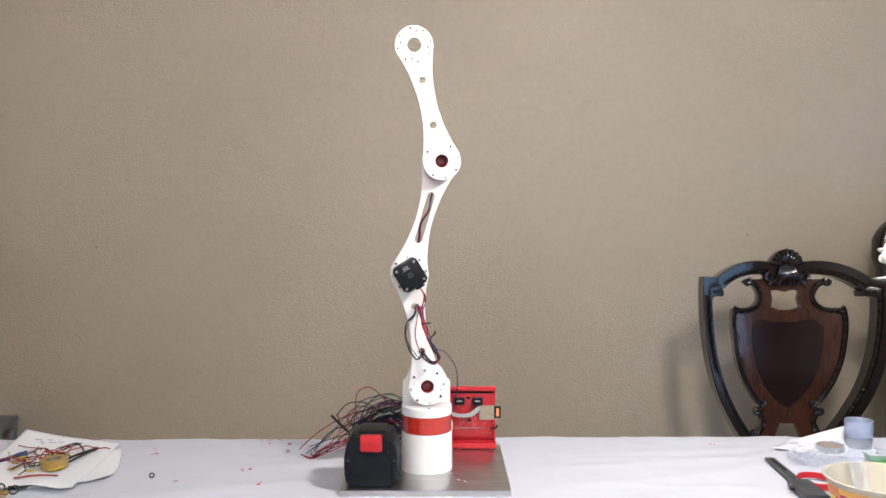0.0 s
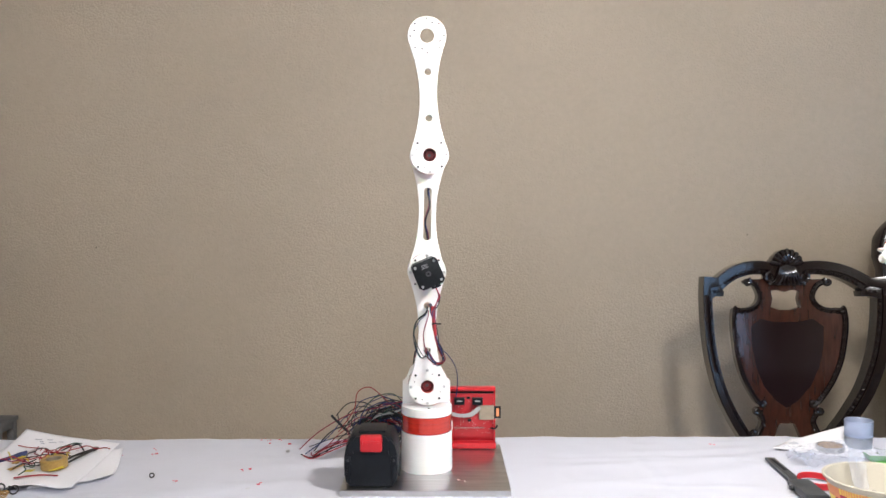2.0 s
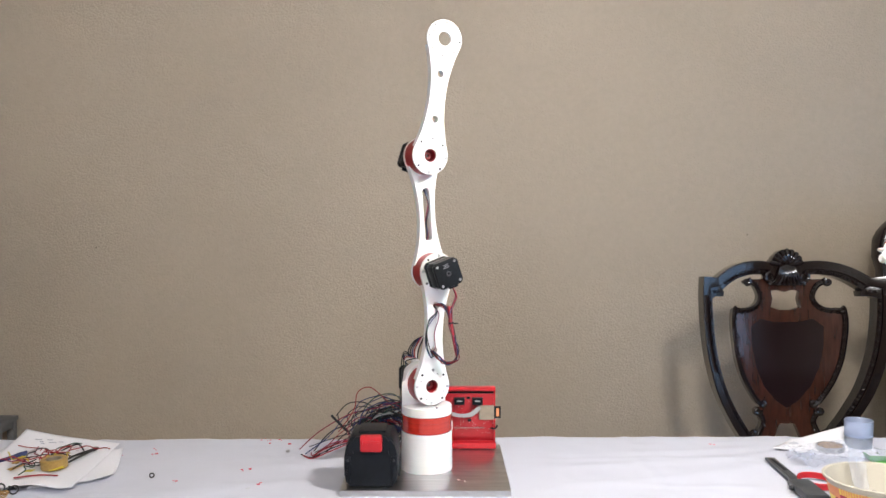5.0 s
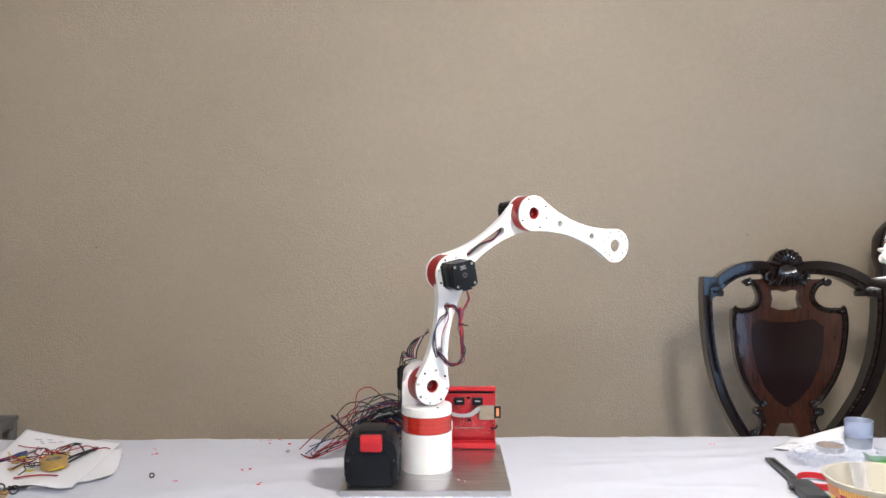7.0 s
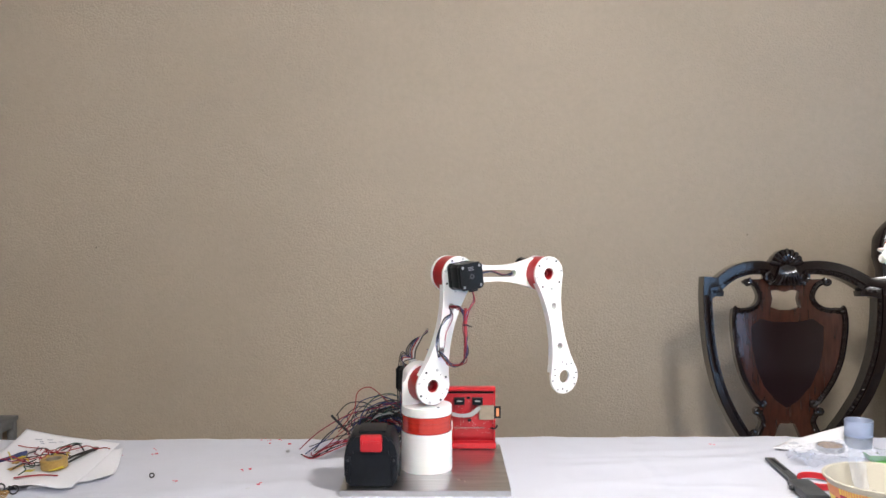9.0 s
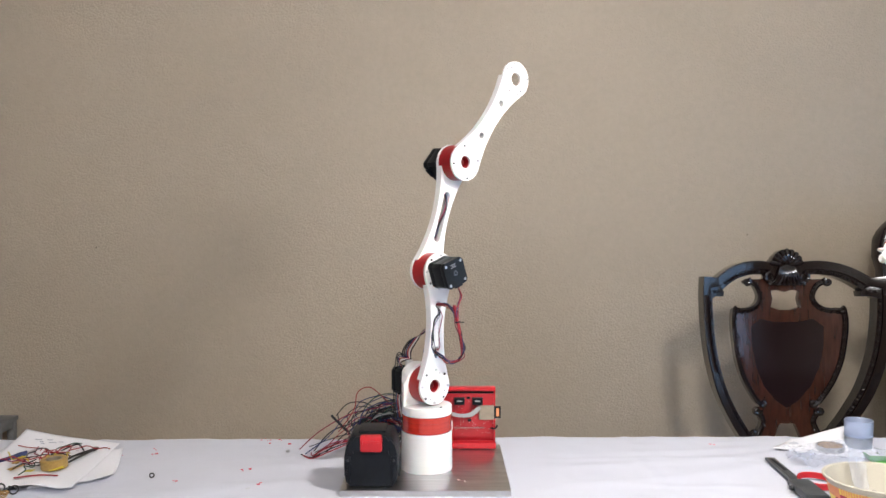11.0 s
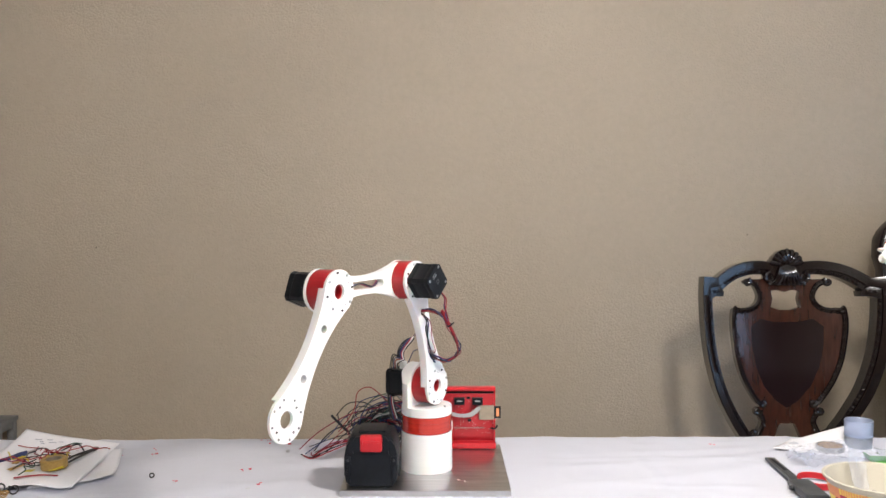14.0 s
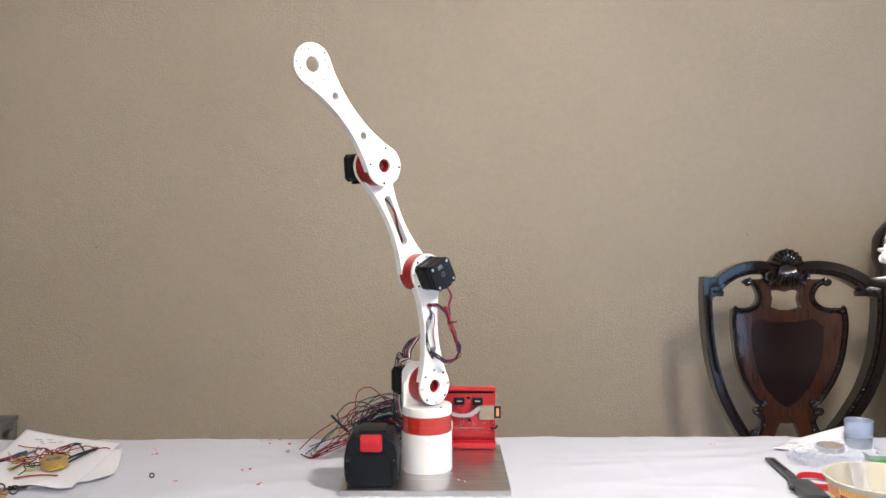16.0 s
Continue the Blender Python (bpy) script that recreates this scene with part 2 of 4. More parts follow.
def join(bms):
    out = bmesh.new()
    for b in bms:
        me = bpy.data.meshes.new("tmp")
        b.to_mesh(me)
        b.free()
        out.from_mesh(me)
        bpy.data.meshes.remove(me)
    return out


# ---- room ----
def structure(name, bm, mat, label):
    return tagged(part(name, bm, mat), label, kind="structure")


def span(x0, x1, y0, y1, z0, z1):
    return bm_box(x1 - x0, y1 - y0, z1 - z0, ((x0 + x1) / 2, (y0 + y1) / 2, (z0 + z1) / 2))


T = 0.14
structure("floor", span(X0 - T, X1 + T, Y0 - T, Y1 + T, -0.1, -0.012), FLOORWOOD, "dark oak floor")
structure("ceiling", span(X0 - T, X1 + T, Y0 - T, Y1 + T, ZC, ZC + 0.12), CEIL, "white painted ceiling")
structure("wall_north", span(X0 - T, X1 + T, Y1, Y1 + T, -0.1, ZC), WALL, "beige wall with knocked-down plaster texture")
structure("wall_west", span(X0 - T, X0, Y0, Y1, -0.1, ZC), WALL, "beige textured side wall")
a, b, c, d = WIN_BACK
structure("wall_south", join([span(X0 - T, a, Y0 - T, Y0, -0.1, ZC), span(b, X1 + T, Y0 - T, Y0, -0.1, ZC), span(a, b, Y0 - T, Y0, -0.1, c),
                              span(a, b, Y0 - T, Y0, d, ZC)]), WALL, "beige textured wall with a window")
a, b, c, d = WIN_SIDE
structure("wall_east", join([span(X1, X1 + T, Y0, a, -0.1, ZC), span(X1, X1 + T, b, Y1, -0.1, ZC), span(X1, X1 + T, a, b, -0.1, c),
                             span(X1, X1 + T, a, b, d, ZC)]), WALL, "beige textured side wall with a window")


def window(name, w, h, m):
    # Frame of four bars and a mullion round two panes, in the plane y = 0, origin at the middle.
    win = tagged(new(name), "white framed window with two panes", kind="structure")
    win.matrix_basis = m
    t = 0.05
    frame_bm = join([bm_box(w, 0.06, t, (0, 0, h / 2 - t / 2)), bm_box(w, 0.06, t, (0, 0, t / 2 - h / 2)),
                     bm_box(t, 0.06, h - 2 * t, (t / 2 - w / 2, 0, 0)), bm_box(t, 0.06, h - 2 * t, (w / 2 - t / 2, 0, 0)),
                     bm_box(0.04, 0.06, h - 2 * t, (0, 0, 0))])
    part("window_frame", frame_bm, TRIM, win)
    for s in (-1, 1):
        pane = part("pane", bm_box(w / 2 - t - 0.02, 0.006, h - 2 * t, (s * (w / 4 - t / 2 + 0.01), 0, 0)), GLASS, win)
        pane.visible_shadow = False
    part("window_sill", bm_box(w + 0.06, 0.16, 0.03, (0, 0.09, -h / 2 - 0.018), 0.004), TRIM, win)


window("window_1", 1.4, 0.6, pose(-0.1, Y0 - 0.02, 2.25))
window("window_2", 1.3, 1.3, pose(X1 + 0.02, -0.3, 1.2, 0, 0, 90))
for nm, bm in (("baseboard", span(X0, X1, Y1 - 0.015, Y1, 0, 0.1)),):
    structure(nm, bm, TRIM, "white painted baseboard")
for x, z in ((0.996, 1.098), (-1.079, 1.058)):
    part("nail_mark", bm_lathe([(0.0022, 0), (0.0016, 0.001), (0, 0.0014)], 10, pose(x, Y1, z, 90, 0, 0)), material("nail_mark", (0.05, 0.04, 0.03), 0.7), bpy.data.objects["wall_north"])

# ---- table, cloth and plate ----
TOP = 0.75
PLATE = 0.759


def dining_table():
    t = thing("dining_table", "long wooden dining table under a white cloth", "table", pose(0.1, -0.27, 0))
    part("tabletop", bm_box(2.9, 0.94, 0.035, (0, 0, 0.7285), 0.006), TABLEWOOD, t)
    part("apron", join([bm_box(2.6, 0.022, 0.09, (0, s * 0.38, 0.665)) for s in (-1, 1)] + [bm_box(0.022, 0.738, 0.09, (s * 1.28, 0, 0.665)) for s in (-1, 1)]), TABLEWOOD, t)
    leg = finish(bm_lathe([(0, 0), (0.02, 0), (0.028, 0.03), (0.02, 0.08), (0.03, 0.3), (0.045, 0.5), (0.03, 0.56), (0.045, 0.62), (0.045, 0.711), (0, 0.711)], 24), "leg", TABLEWOOD)
    for x in (-1.22, 1.22):
        for y in (-0.34, 0.34):
            again("leg", leg, t, pose(x, y, 0))


dining_table()


def back_edge(x):
    return 0.2 + 0.012 * math.exp(-((x - 0.42) / 0.35) ** 2) + 0.004 * math.sin(2.3 * x)


def cloth_height(x, y):
    # Soft folds: creases from folding, long waves and a ridge running towards the plate.
    h = 0.0022 * (noise.noise((x * 3.1, y * 5.0, 0.3)) + 0.6)
    h += 0.0026 * noise.noise((x * 9, y * 16, 1.7))
    h += 0.0011 * noise.noise((x * 26 + 3 * y, y * 34, 4.1))
    q = abs(noise.noise((x * 7 + 2 * y, y * 12 - x * 3, 8.3)))
    h += 0.0024 * max(0.0, 1 - q * 7)
    for x0, y0, dx, dy, amp, wid in ((-0.62, -0.16, 1.0, 0.30, 0.006, 0.022), (-0.45, -0.02, 1.0, 0.34, 0.004, 0.018), (-0.30, 0.03, 0.35, -1.0, 0.003, 0.014),
                                     (0.16, -0.09, 1.0, 0.36, 0.0045, 0.02), (0.15, 0.02, 1.0, 0.22, 0.0035, 0.016), (0.2, 0.10, 1.0, 0.16, 0.003, 0.014),
                                     (0.30, -0.16, 1.0, 0.16, 0.004, 0.02)):
        n = math.hypot(dx, dy)
        s = ((x - x0) * dx + (y - y0) * dy) / n
        q = (-(x - x0) * dy + (y - y0) * dx) / n + 0.02 * math.sin(5 * s)
        fade = max(0.0, min(1.0, s / 0.12)) * max(0.0, min(1.0, (0.62 - s) / 0.2))
        h += amp * fade * math.exp(-(q / wid) ** 2)
    for xc in (-0.5, -0.22, 0.36, 0.66):
        h += 0.0022 * max(0.0, 1 - abs(x - xc + 0.004 * math.sin(20 * y)) / 0.016)
    for yc in (0.075, -0.22):
        h += 0.0022 * max(0.0, 1 - abs(y - yc + 0.003 * math.sin(12 * x)) / 0.010)
    # Flat under the plate and the loose things.
    d = max(abs(x) - 0.135, abs(y - 0.0135) - 0.135, 0)
    return 0.6 * h * min(1.0, d / 0.06)


def tablecloth():
    bm = bmesh.new()
    xs = [-1.40 + 3.0 * i / 330 for i in range(331)]
    ys = [-0.78 + 0.0] + [-0.775 + 0.98 * j / 150 for j in range(151)]
    grid = []
    for x in xs:
        row = []
        e = back_edge(x)
        for k in range(5):                                   # front drop
            row.append((x, -0.78 - 0.003 * k, TOP - 0.2 + 0.048 * k))
        for j in range(151):
            y = -0.772 + (e + 0.772) * j / 150
            row.append((x, y, TOP + cloth_height(x, y)))
        w = 0.5 + 0.5 * math.sin(17 * x + 2 * math.sin(5 * x))
        row.append((x, e + 0.007, TOP - 0.003))
        row.append((x, e + 0.010, TOP - 0.012))
        for k in range(1, 9):
            row.append((x, e + 0.011 + 0.005 * k * w / 3, TOP - 0.012 - 0.028 * k))
        grid.append([bm.verts.new(p) for p in row])
    for r0, r1 in zip(grid, grid[1:]):
        for i in range(len(r0) - 1):
            bm.faces.new((r0[i], r1[i], r1[i + 1], r0[i + 1]))
    ob = part("tablecloth", bm, CLOTH, angle=80)
    mod = ob.modifiers.new("thickness", "SOLIDIFY")
    mod.thickness, mod.offset = 0.0012, -1
    tagged(ob, "creased white cotton tablecloth spread over the table", "tablecloth")


tablecloth()


def metal_plate():
    p = thing("metal_plate", "square brushed aluminium base plate on the cloth", "plate", pose(0, 0.0135, TOP))
    part("slab", bm_box(0.254, 0.254, 0.009, (0, 0, 0.0045), 0.0006), ALU, p)
    # Small scratches and a dab of glue near the corner.
    for x, y, s in ((0.052, -0.075, 0.004), (0.06, -0.083, 0.0025), (0.036, -0.068, 0.002)):
        part("glue_spot", bm_lathe([(s, 0.009), (s * 0.7, 0.0096), (0, 0.0098)], 9, pose(x, y, 0, 0, 0, 20 * s)), SOLDER, p)


metal_plate()


# ---- robot arm ----
L1, L2, L3 = 0.1815, 0.1836, 0.1843
RJ = 0.030            # joint disc radius
FRONT, BACK = 0.0208, -0.018
SHOULDER = 0.1355      # above the plate
AX = pose(0, 0, 0, 90, 0, 0)      # turns z into the joint axis, towards the viewer


def off(v):
    return -v          # depth along the joint axis, towards the viewer, as a y


def link_outline(length, z0=None, z1=None):
    # Two discs joined by hollow sides: each side one arc that touches both discs.
    waist = 0.0134
    R = ((length / 2) ** 2 + waist ** 2 - RJ ** 2) / (2 * (RJ - waist))
    cx = R + waist
    t = math.atan2(length / 2, cx)               # angle at the arc's centre
    right = []
    for i in range(33):
        a = -t + 2 * t * i / 32
        right.append((cx - R * math.cos(a), length / 2 + R * math.sin(a)))
    a0 = math.atan2(right[0][1], right[0][0])
    bottom = [(RJ * math.cos(a), RJ * math.sin(a)) for a in [(-math.pi - a0) + (a0 + a0 + math.pi) * i / 40 for i in range(41)]]
    pts = bottom + right[1:-1]
    top = [(x, length - z) for x, z in bottom][::-1]
    pts = pts + top + [(-x, z) for x, z in right[1:-1]][::-1]
    if z0 is not None:
        # Clip to a stretch along the link.
        def width(z):
            if z < right[0][1]:
                return math.sqrt(max(RJ ** 2 - z * z, 0))
            if z > right[-1][1]:
                return math.sqrt(max(RJ ** 2 - (length - z) ** 2, 0))
            return cx - math.sqrt(R * R - (z - length / 2) ** 2)
        zs = [z0 + (z1 - z0) * i / 48 for i in range(49)]
        pts = [(width(z), z) for z in zs] + [(-width(z), z) for z in reversed(zs)]
    return pts


SCREW = finish(join([drum(0.0018, 0.0012, 0.0002, 0.0008, 14), drum(0.0009, 0.0004, 0.0001, 0, 8)]), "screw", SCREWDARK)
SOCKET = finish(join([drum(0.0023, 0.0014, 0.0003, 0.0013, 18), drum(0.0013, 0.0005, 0.0001, 0, 6)]), "screw", STEEL)
PINHOLE = finish(drum(0.0009, 0.0003, 0.0001, 0.0002, 10), "pinhole", SCREWDARK)


def ring_points(n, r, start):
    return [(r * math.sin(radians(start + 360 * i / n)), r * math.cos(radians(start + 360 * i / n))) for i in range(n)]


def screws(parent, zc, depth, sign=1):
    # Eight in a ring, socket heads and dark ones by turns, and four pin holes between them.
    for i, (x, z) in enumerate(ring_points(8, 0.0262, 0)):
        again("screw", SCREW if i % 2 else SOCKET, parent, pose(x, off(depth), zc + z, 90 if sign > 0 else -90, 0, 0))
    for x, z in ring_points(4, 0.0216, 22):
        again("pinhole", PINHOLE, parent, pose(x, off(depth), zc + z, 90 if sign > 0 else -90, 0, 0))


def gear_housing(parent, zc, d0, d1):
    g = part("gear_housing", drum(0.0293, d1 - d0, 0.0007, 0.0098, 64, pose(0, off(d0), zc) @ AX), RED, parent, "translucent red printed gear housing")
    part("bearing_core", drum(0.0097, 0.010, 0.0005, 0.0045, 24, pose(0, off(d0 + 0.002), zc) @ AX), REDCORE, g, "dark red bearing core")
    part("shaft_end", drum(0.0044, 0.014, 0.0004, 0, 16, pose(0, off(d0 + 0.004), zc) @ AX), DARKSTEEL, g, "dark steel shaft end")
    tooth = []
    for i in range(48):
        a, r = 2 * math.pi * i / 48, 0.0072 if i % 4 < 2 else 0.0058
        tooth.append((r * math.cos(a), zc + r * math.sin(a)))
    part("sun_gear", bm_prism([tooth, circle(0.0028, 0, zc, 16)], off(d1 - 0.016), off(d1 - 0.007), 0.0002), REDCORE, g, "small dark red toothed gear")
    return g


def stepper(parent, zc, depth, sign, turn):
    # A square stepper motor, 42 mm wide and 38 mm long, standing off a face at the depth.
    def rounded(h, k=0.005):
        return [(h, -h + k), (h, h - k), (h - k, h), (-h + k, h), (-h, h - k), (-h, -h + k), (-h + k, -h), (h - k, -h)]
    base = pose(0, off(depth), zc) @ (pose(0, 0, 0, 0, -turn, 0) if sign > 0 else pose(0, 0, 0, 0, -turn, 180))
    mot = part("motor", bm_prism([rounded(0.0205, 0.0045)], off(0.0085), off(0.0295), 0.0004), BLACK, parent, "square black stepper motor")
    mot.matrix_basis = base
    part("front_flange", bm_prism([rounded(0.02115)], 0, off(0.0085), 0.0006), BLACK, mot)
    part("end_cap", bm_prism([rounded(0.02115)], off(0.0295), off(0.0378), 0.0009), BLACK, mot, "black end cap")
    part("hub", drum(0.0042, 0.0006, 0.0002, 0.0018, 24, pose(0, off(0.0378), 0) @ AX), DARKSTEEL, mot)
    head = finish(join([drum(0.0022, 0.0008, 0.0003, 0.0011, 16), drum(0.0012, 0.0003, 0.0001, 0, 6)]), "bolt", STEEL)
    for x in (-0.0155, 0.0155):
        for z in (-0.0155, 0.0155):
            again("bolt", head, mot, pose(x, off(0.0377), z) @ AX)
    part("connector", bm_box(0.015, 0.006, 0.006, (0.004, off(0.031), -0.0222), 0.0008), BLACKPL, mot, "black wire connector")
    for i, w in enumerate((0.010, 0.008, 0.011)):
        part("print_line", bm_box(w, 0.0003, 0.0011, (-0.001, off(0.03785), 0.0145 - 0.0022 * i)), GREYTEXT, mot, "illegible grey print")
    return mot


def link(name, label, length, front, holes, ends, arm):
    """A white printed link, origin at its lower joint, z along it. front: its plate lies on the viewer's side. ends: kind of each end."""
    d_plate = (FRONT - 0.0045, FRONT) if front else (BACK, BACK + 0.0045)
    d_body = (FRONT - 0.0125, FRONT - 0.0004) if front else (BACK + 0.0004, BACK + 0.0125)
    loops = [link_outline(length)]
    for zc, bore in ((0, ends[0]), (length, ends[1])):
        if bore:
            loops.append(circle(bore, 0, zc, 36))
    cuts = []
    if holes == "round":
        cuts = [circle(0.0056, 0, z, 28) for z in (0.057, 0.1287)]
    elif holes == "slot":
        r, za, zb = 0.0062, 0.055, 0.127
        cuts = [[(r * math.cos(a), za + r * math.sin(a)) for a in [-math.pi + math.pi * i / 14 for i in range(15)]] +
                [(r * math.cos(a), zb + r * math.sin(a)) for a in [math.pi * i / 14 for i in range(15)]]]
    ob = part(name, bm_prism(loops + cuts, off(d_plate[0]), off(d_plate[1]), 0.0004), WHITE, arm, label)
    lo, hi = 0.011, length - (0.014 if ends[1] else 0.022)
    part("link_body", bm_prism([link_outline(length, lo, hi)] + cuts, off(d_body[0]), off(d_body[1]), 0.0004), WHITE, ob)
    return ob


def wire_bundle(parent, pts, colors, spread, r=0.0009, seed=3):
    rnd = random.Random(seed)
    for c in colors:
        q = []
        for i, p in enumerate(pts):
            s = spread * (0.25 if i in (0, len(pts) - 1) else 1)
            q.append((p[0] + rnd.uniform(-s, s), p[1] + rnd.uniform(-s, s), p[2] + rnd.uniform(-s, s)))
        part("wire", bm_tube(q, r, 6, 7), WIRES[c], parent, c + " insulated wire")


ARM = thing("robot_arm", "white and red printed robot arm with black motors", "robot arm", pose(0, 0, PLATE))


def arm_base():
    part("base_drum", bm_lathe([(0, 0), (0.0405, 0), (0.0412, 0.0008), (0.0408, 0.030), (0.0404, 0.0615), (0.0398, 0.062), (0, 0.062)], 72), WHITE, ARM, "white printed base drum")
    part("drum_band", bm_lathe([(0, 0.0625), (0.0395, 0.0625), (0.0402, 0.063), (0.0402, 0.0675), (0.0397, 0.0678), (0.0397, 0.0795), (0.0402, 0.0798), (0.0402, 0.0882), (0.0395, 0.0888), (0, 0.0888)], 72), BAND, ARM, "glossy red printed band")
    part("clip", bm_box(0.003, 0.006, 0.014, (0.0400, 0.012, 0.066), 0.001), WHITE, ARM)


def turret():
    # Turning cap: a low drum, and behind the joint a wall cut out of the same drum.
    r, z0, z1 = 0.0402, 0.0893, 0.103
    t = part("turret", drum(r, z1 - z0, 0.0006, 0, 72, pose(0, 0, z0)), WHITE, ARM, "white printed turning cap")
    cut, back = 0.0103, 0.031
    prof = []
    for i in range(25):
        a = radians(-100 + 200 * i / 24)
        prof.append((0.0335 * math.sin(a), SHOULDER + 0.0335 * math.cos(a)))
    w = 0.0385
    outline = [(-w, z1 - 0.001), (-w, SHOULDER + 0.004)] + [p for p in prof if p[1] > SHOULDER + 0.008] + [(w, SHOULDER + 0.004), (w, z1 - 0.001)]
    tower = bm_prism([outline], cut, back, 0.0006)
    for v in tower.verts:                      # follow the drum's round
        d = math.hypot(v.co.x, v.co.y)
        if d > r:
            v.co.x *= r / d
            v.co.y *= r / d
    part("tower", tower, WHITE, t, "upright bracket of white plastic")
    gear_housing(t, SHOULDER, -0.0105, 0.0167)
    stepper(t, SHOULDER, -0.0285, -1, 0)
    part("plug", bm_box(0.012, 0.007, 0.012, (0, 0.046, SHOULDER + 0.027), 0.001), WIRES["white"], t, "white plug")
    for k, c in enumerate(("black", "black", "blue", "red", "white", "black")):
        x = -0.004 + 0.0016 * k
        part("wire", bm_tube([(x, 0.046, SHOULDER + 0.03), (x - 0.006 + 0.002 * k, 0.050, SHOULDER + 0.047), (x + 0.004, 0.046 - 0.003 * k, SHOULDER + 0.064 + 0.001 * k),
                              (0.012, 0.034, SHOULDER + 0.073), (0.016, 0.024, SHOULDER + 0.08 + 0.001 * k)], 0.0011, 6), WIRES[c], t, c + " insulated wire")
        part("wire", bm_tube([(x, 0.046, SHOULDER + 0.035), (x - 0.012 - 0.002 * k, 0.055 - 0.002 * k, SHOULDER + 0.045 - 0.003 * k), (x - 0.016 + 0.004 * k, 0.06, SHOULDER + 0.01),
                              (-0.02 + 0.003 * k, 0.062, SHOULDER - 0.03), (-0.028 + 0.004 * k, 0.05, SHOULDER - 0.06)], 0.0009, 6), WIRES[c], t, c + " insulated wire")
    again("screw", SCREW, t, pose(0.002, -0.033, z1))
    return t


def lower_link():
    l = link("lower_link", "white printed lower link with two cable holes", L1, True, "round", (0.0104, 0.0), ARM)
    screws(l, 0, FRONT)
    screws(l, L1, FRONT)
    gear_housing(l, L1, -0.0134, FRONT - 0.0046)
    stepper(l, L1, FRONT + 0.0002, 1, 22.5)
    wire_bundle(l, [(0.001, off(0.010), 0.1287), (0.003, off(0.034), 0.130), (0.006, off(0.050), 0.122), (0.009, off(0.058), 0.104), (0.012, off(0.063), 0.085), (0.019, off(0.062), 0.064), (0.024, off(0.056), 0.050), (0.021, off(0.047), 0.042), (0.012, off(0.038), 0.041), (0.003, off(0.028), 0.050), (0.0, off(0.010), 0.057)],
                ("blue", "red", "black", "pink", "blue", "black", "red", "black"), 0.0030, 0.0008, 5)
    wire_bundle(l, [(0.001, off(0.010), 0.128), (-0.004, off(0.026), 0.117), (-0.016, off(0.032), 0.105), (-0.0215, off(0.034), 0.088), (-0.018, off(0.034), 0.068), (-0.010, off(0.031), 0.050), (-0.002, off(0.024), 0.051), (0.0, off(0.010), 0.056)],
                ("blue", "black", "green", "black"), 0.0030, 0.0007, 8)
    wire_bundle(l, [(0.001, off(0.010), 0.127), (0.0, off(0.027), 0.114), (-0.008, off(0.031), 0.086), (-0.004, off(0.030), 0.063), (0.001, off(0.010), 0.056)], ("pink", "white"), 0.0020, 0.0007, 9)
    wire_bundle(l, [(0.0120, off(0.052), L1 - 0.022), (0.016, off(0.054), L1 - 0.034), (0.0140, off(0.055), 0.134), (0.008, off(0.056), 0.122), (0.010, off(0.060), 0.095)],
                ("pink", "blue", "black", "blue", "red"), 0.0026, 0.0008, 11)
    part("sleeve", bm_tube([(0.0062, off(0.052), 0.131), (0.0085, off(0.058), 0.108), (0.0108, off(0.063), 0.087)], 0.0025, 10), WIRES["red"], l, "red heat-shrink sleeve")
    tie = part("cable_tie", drum(0.0042, 0.0025, 0.0003, 0.003, 16, pose(0.0092, off(0.0590), 0.104, -12, -8, 0)), BLACKPL, l, "black cable tie")
    part("tie_tail", bm_box(0.008, 0.001, 0.002, (0.0155, off(0.0610), 0.105)), BLACKPL, tie)
    return l


def middle_link():
    m = link("middle_link", "white printed middle link with a long cable slot", L2, False, "slot", (0.0104, 0.0104), ARM)
    gear_housing(m, L2, BACK + 0.0046, FRONT - 0.0047)
    stepper(m, L2, BACK - 0.0002, -1, 22.5)
    screws(m, 0, BACK, -1)
    wire_bundle(m, [(0.002, off(-0.022), 0.046), (0.001, off(-0.012), 0.058), (-0.0035, off(-0.004), 0.080), (0.003, off(-0.005), 0.105), (0.0005, off(-0.009), 0.124), (0.001, off(-0.022), 0.136)],
                ("black", "black", "pink", "blue"), 0.0012, 0.0011, 2)
    wire_bundle(m, [(0.003, off(-0.045), L2 - 0.024), (0.0, off(-0.04), L2 - 0.036), (0.004, off(-0.03), 0.138), (0.001, off(-0.02), 0.128)],
                ("black", "black", "red"), 0.0015, 0.0009, 4)
    return m


def upper_link():
    u = link("upper_link", "white printed upper link with an empty ring at its tip", L3, True, "round", (0.0104, 0.0112), ARM)
    screws(u, 0, FRONT)
    hole = finish(drum(0.0016, 0.0004, 0.0001, 0.0005, 12), "insert", SCREWDARK)
    for x, z in ring_points(8, 0.0262, 0) + ring_points(4, 0.0216, 22):
        again("insert", hole, u, pose(x, off(FRONT), L3 + z, 90, 0, 0))
    return u


arm_base()
TURRET, LOWER, MIDDLE, UPPER = turret(), lower_link(), middle_link(), upper_link()
part("ground_lead", bm_tube([(0.056, 0.112, 0.084), (0.058, 0.10, 0.12), (0.052, 0.075, 0.150), (0.034, 0.05, 0.178), (0.018, 0.03, 0.186)], 0.0009, 6), WIRES["blue"], TURRET, "thin blue lead")


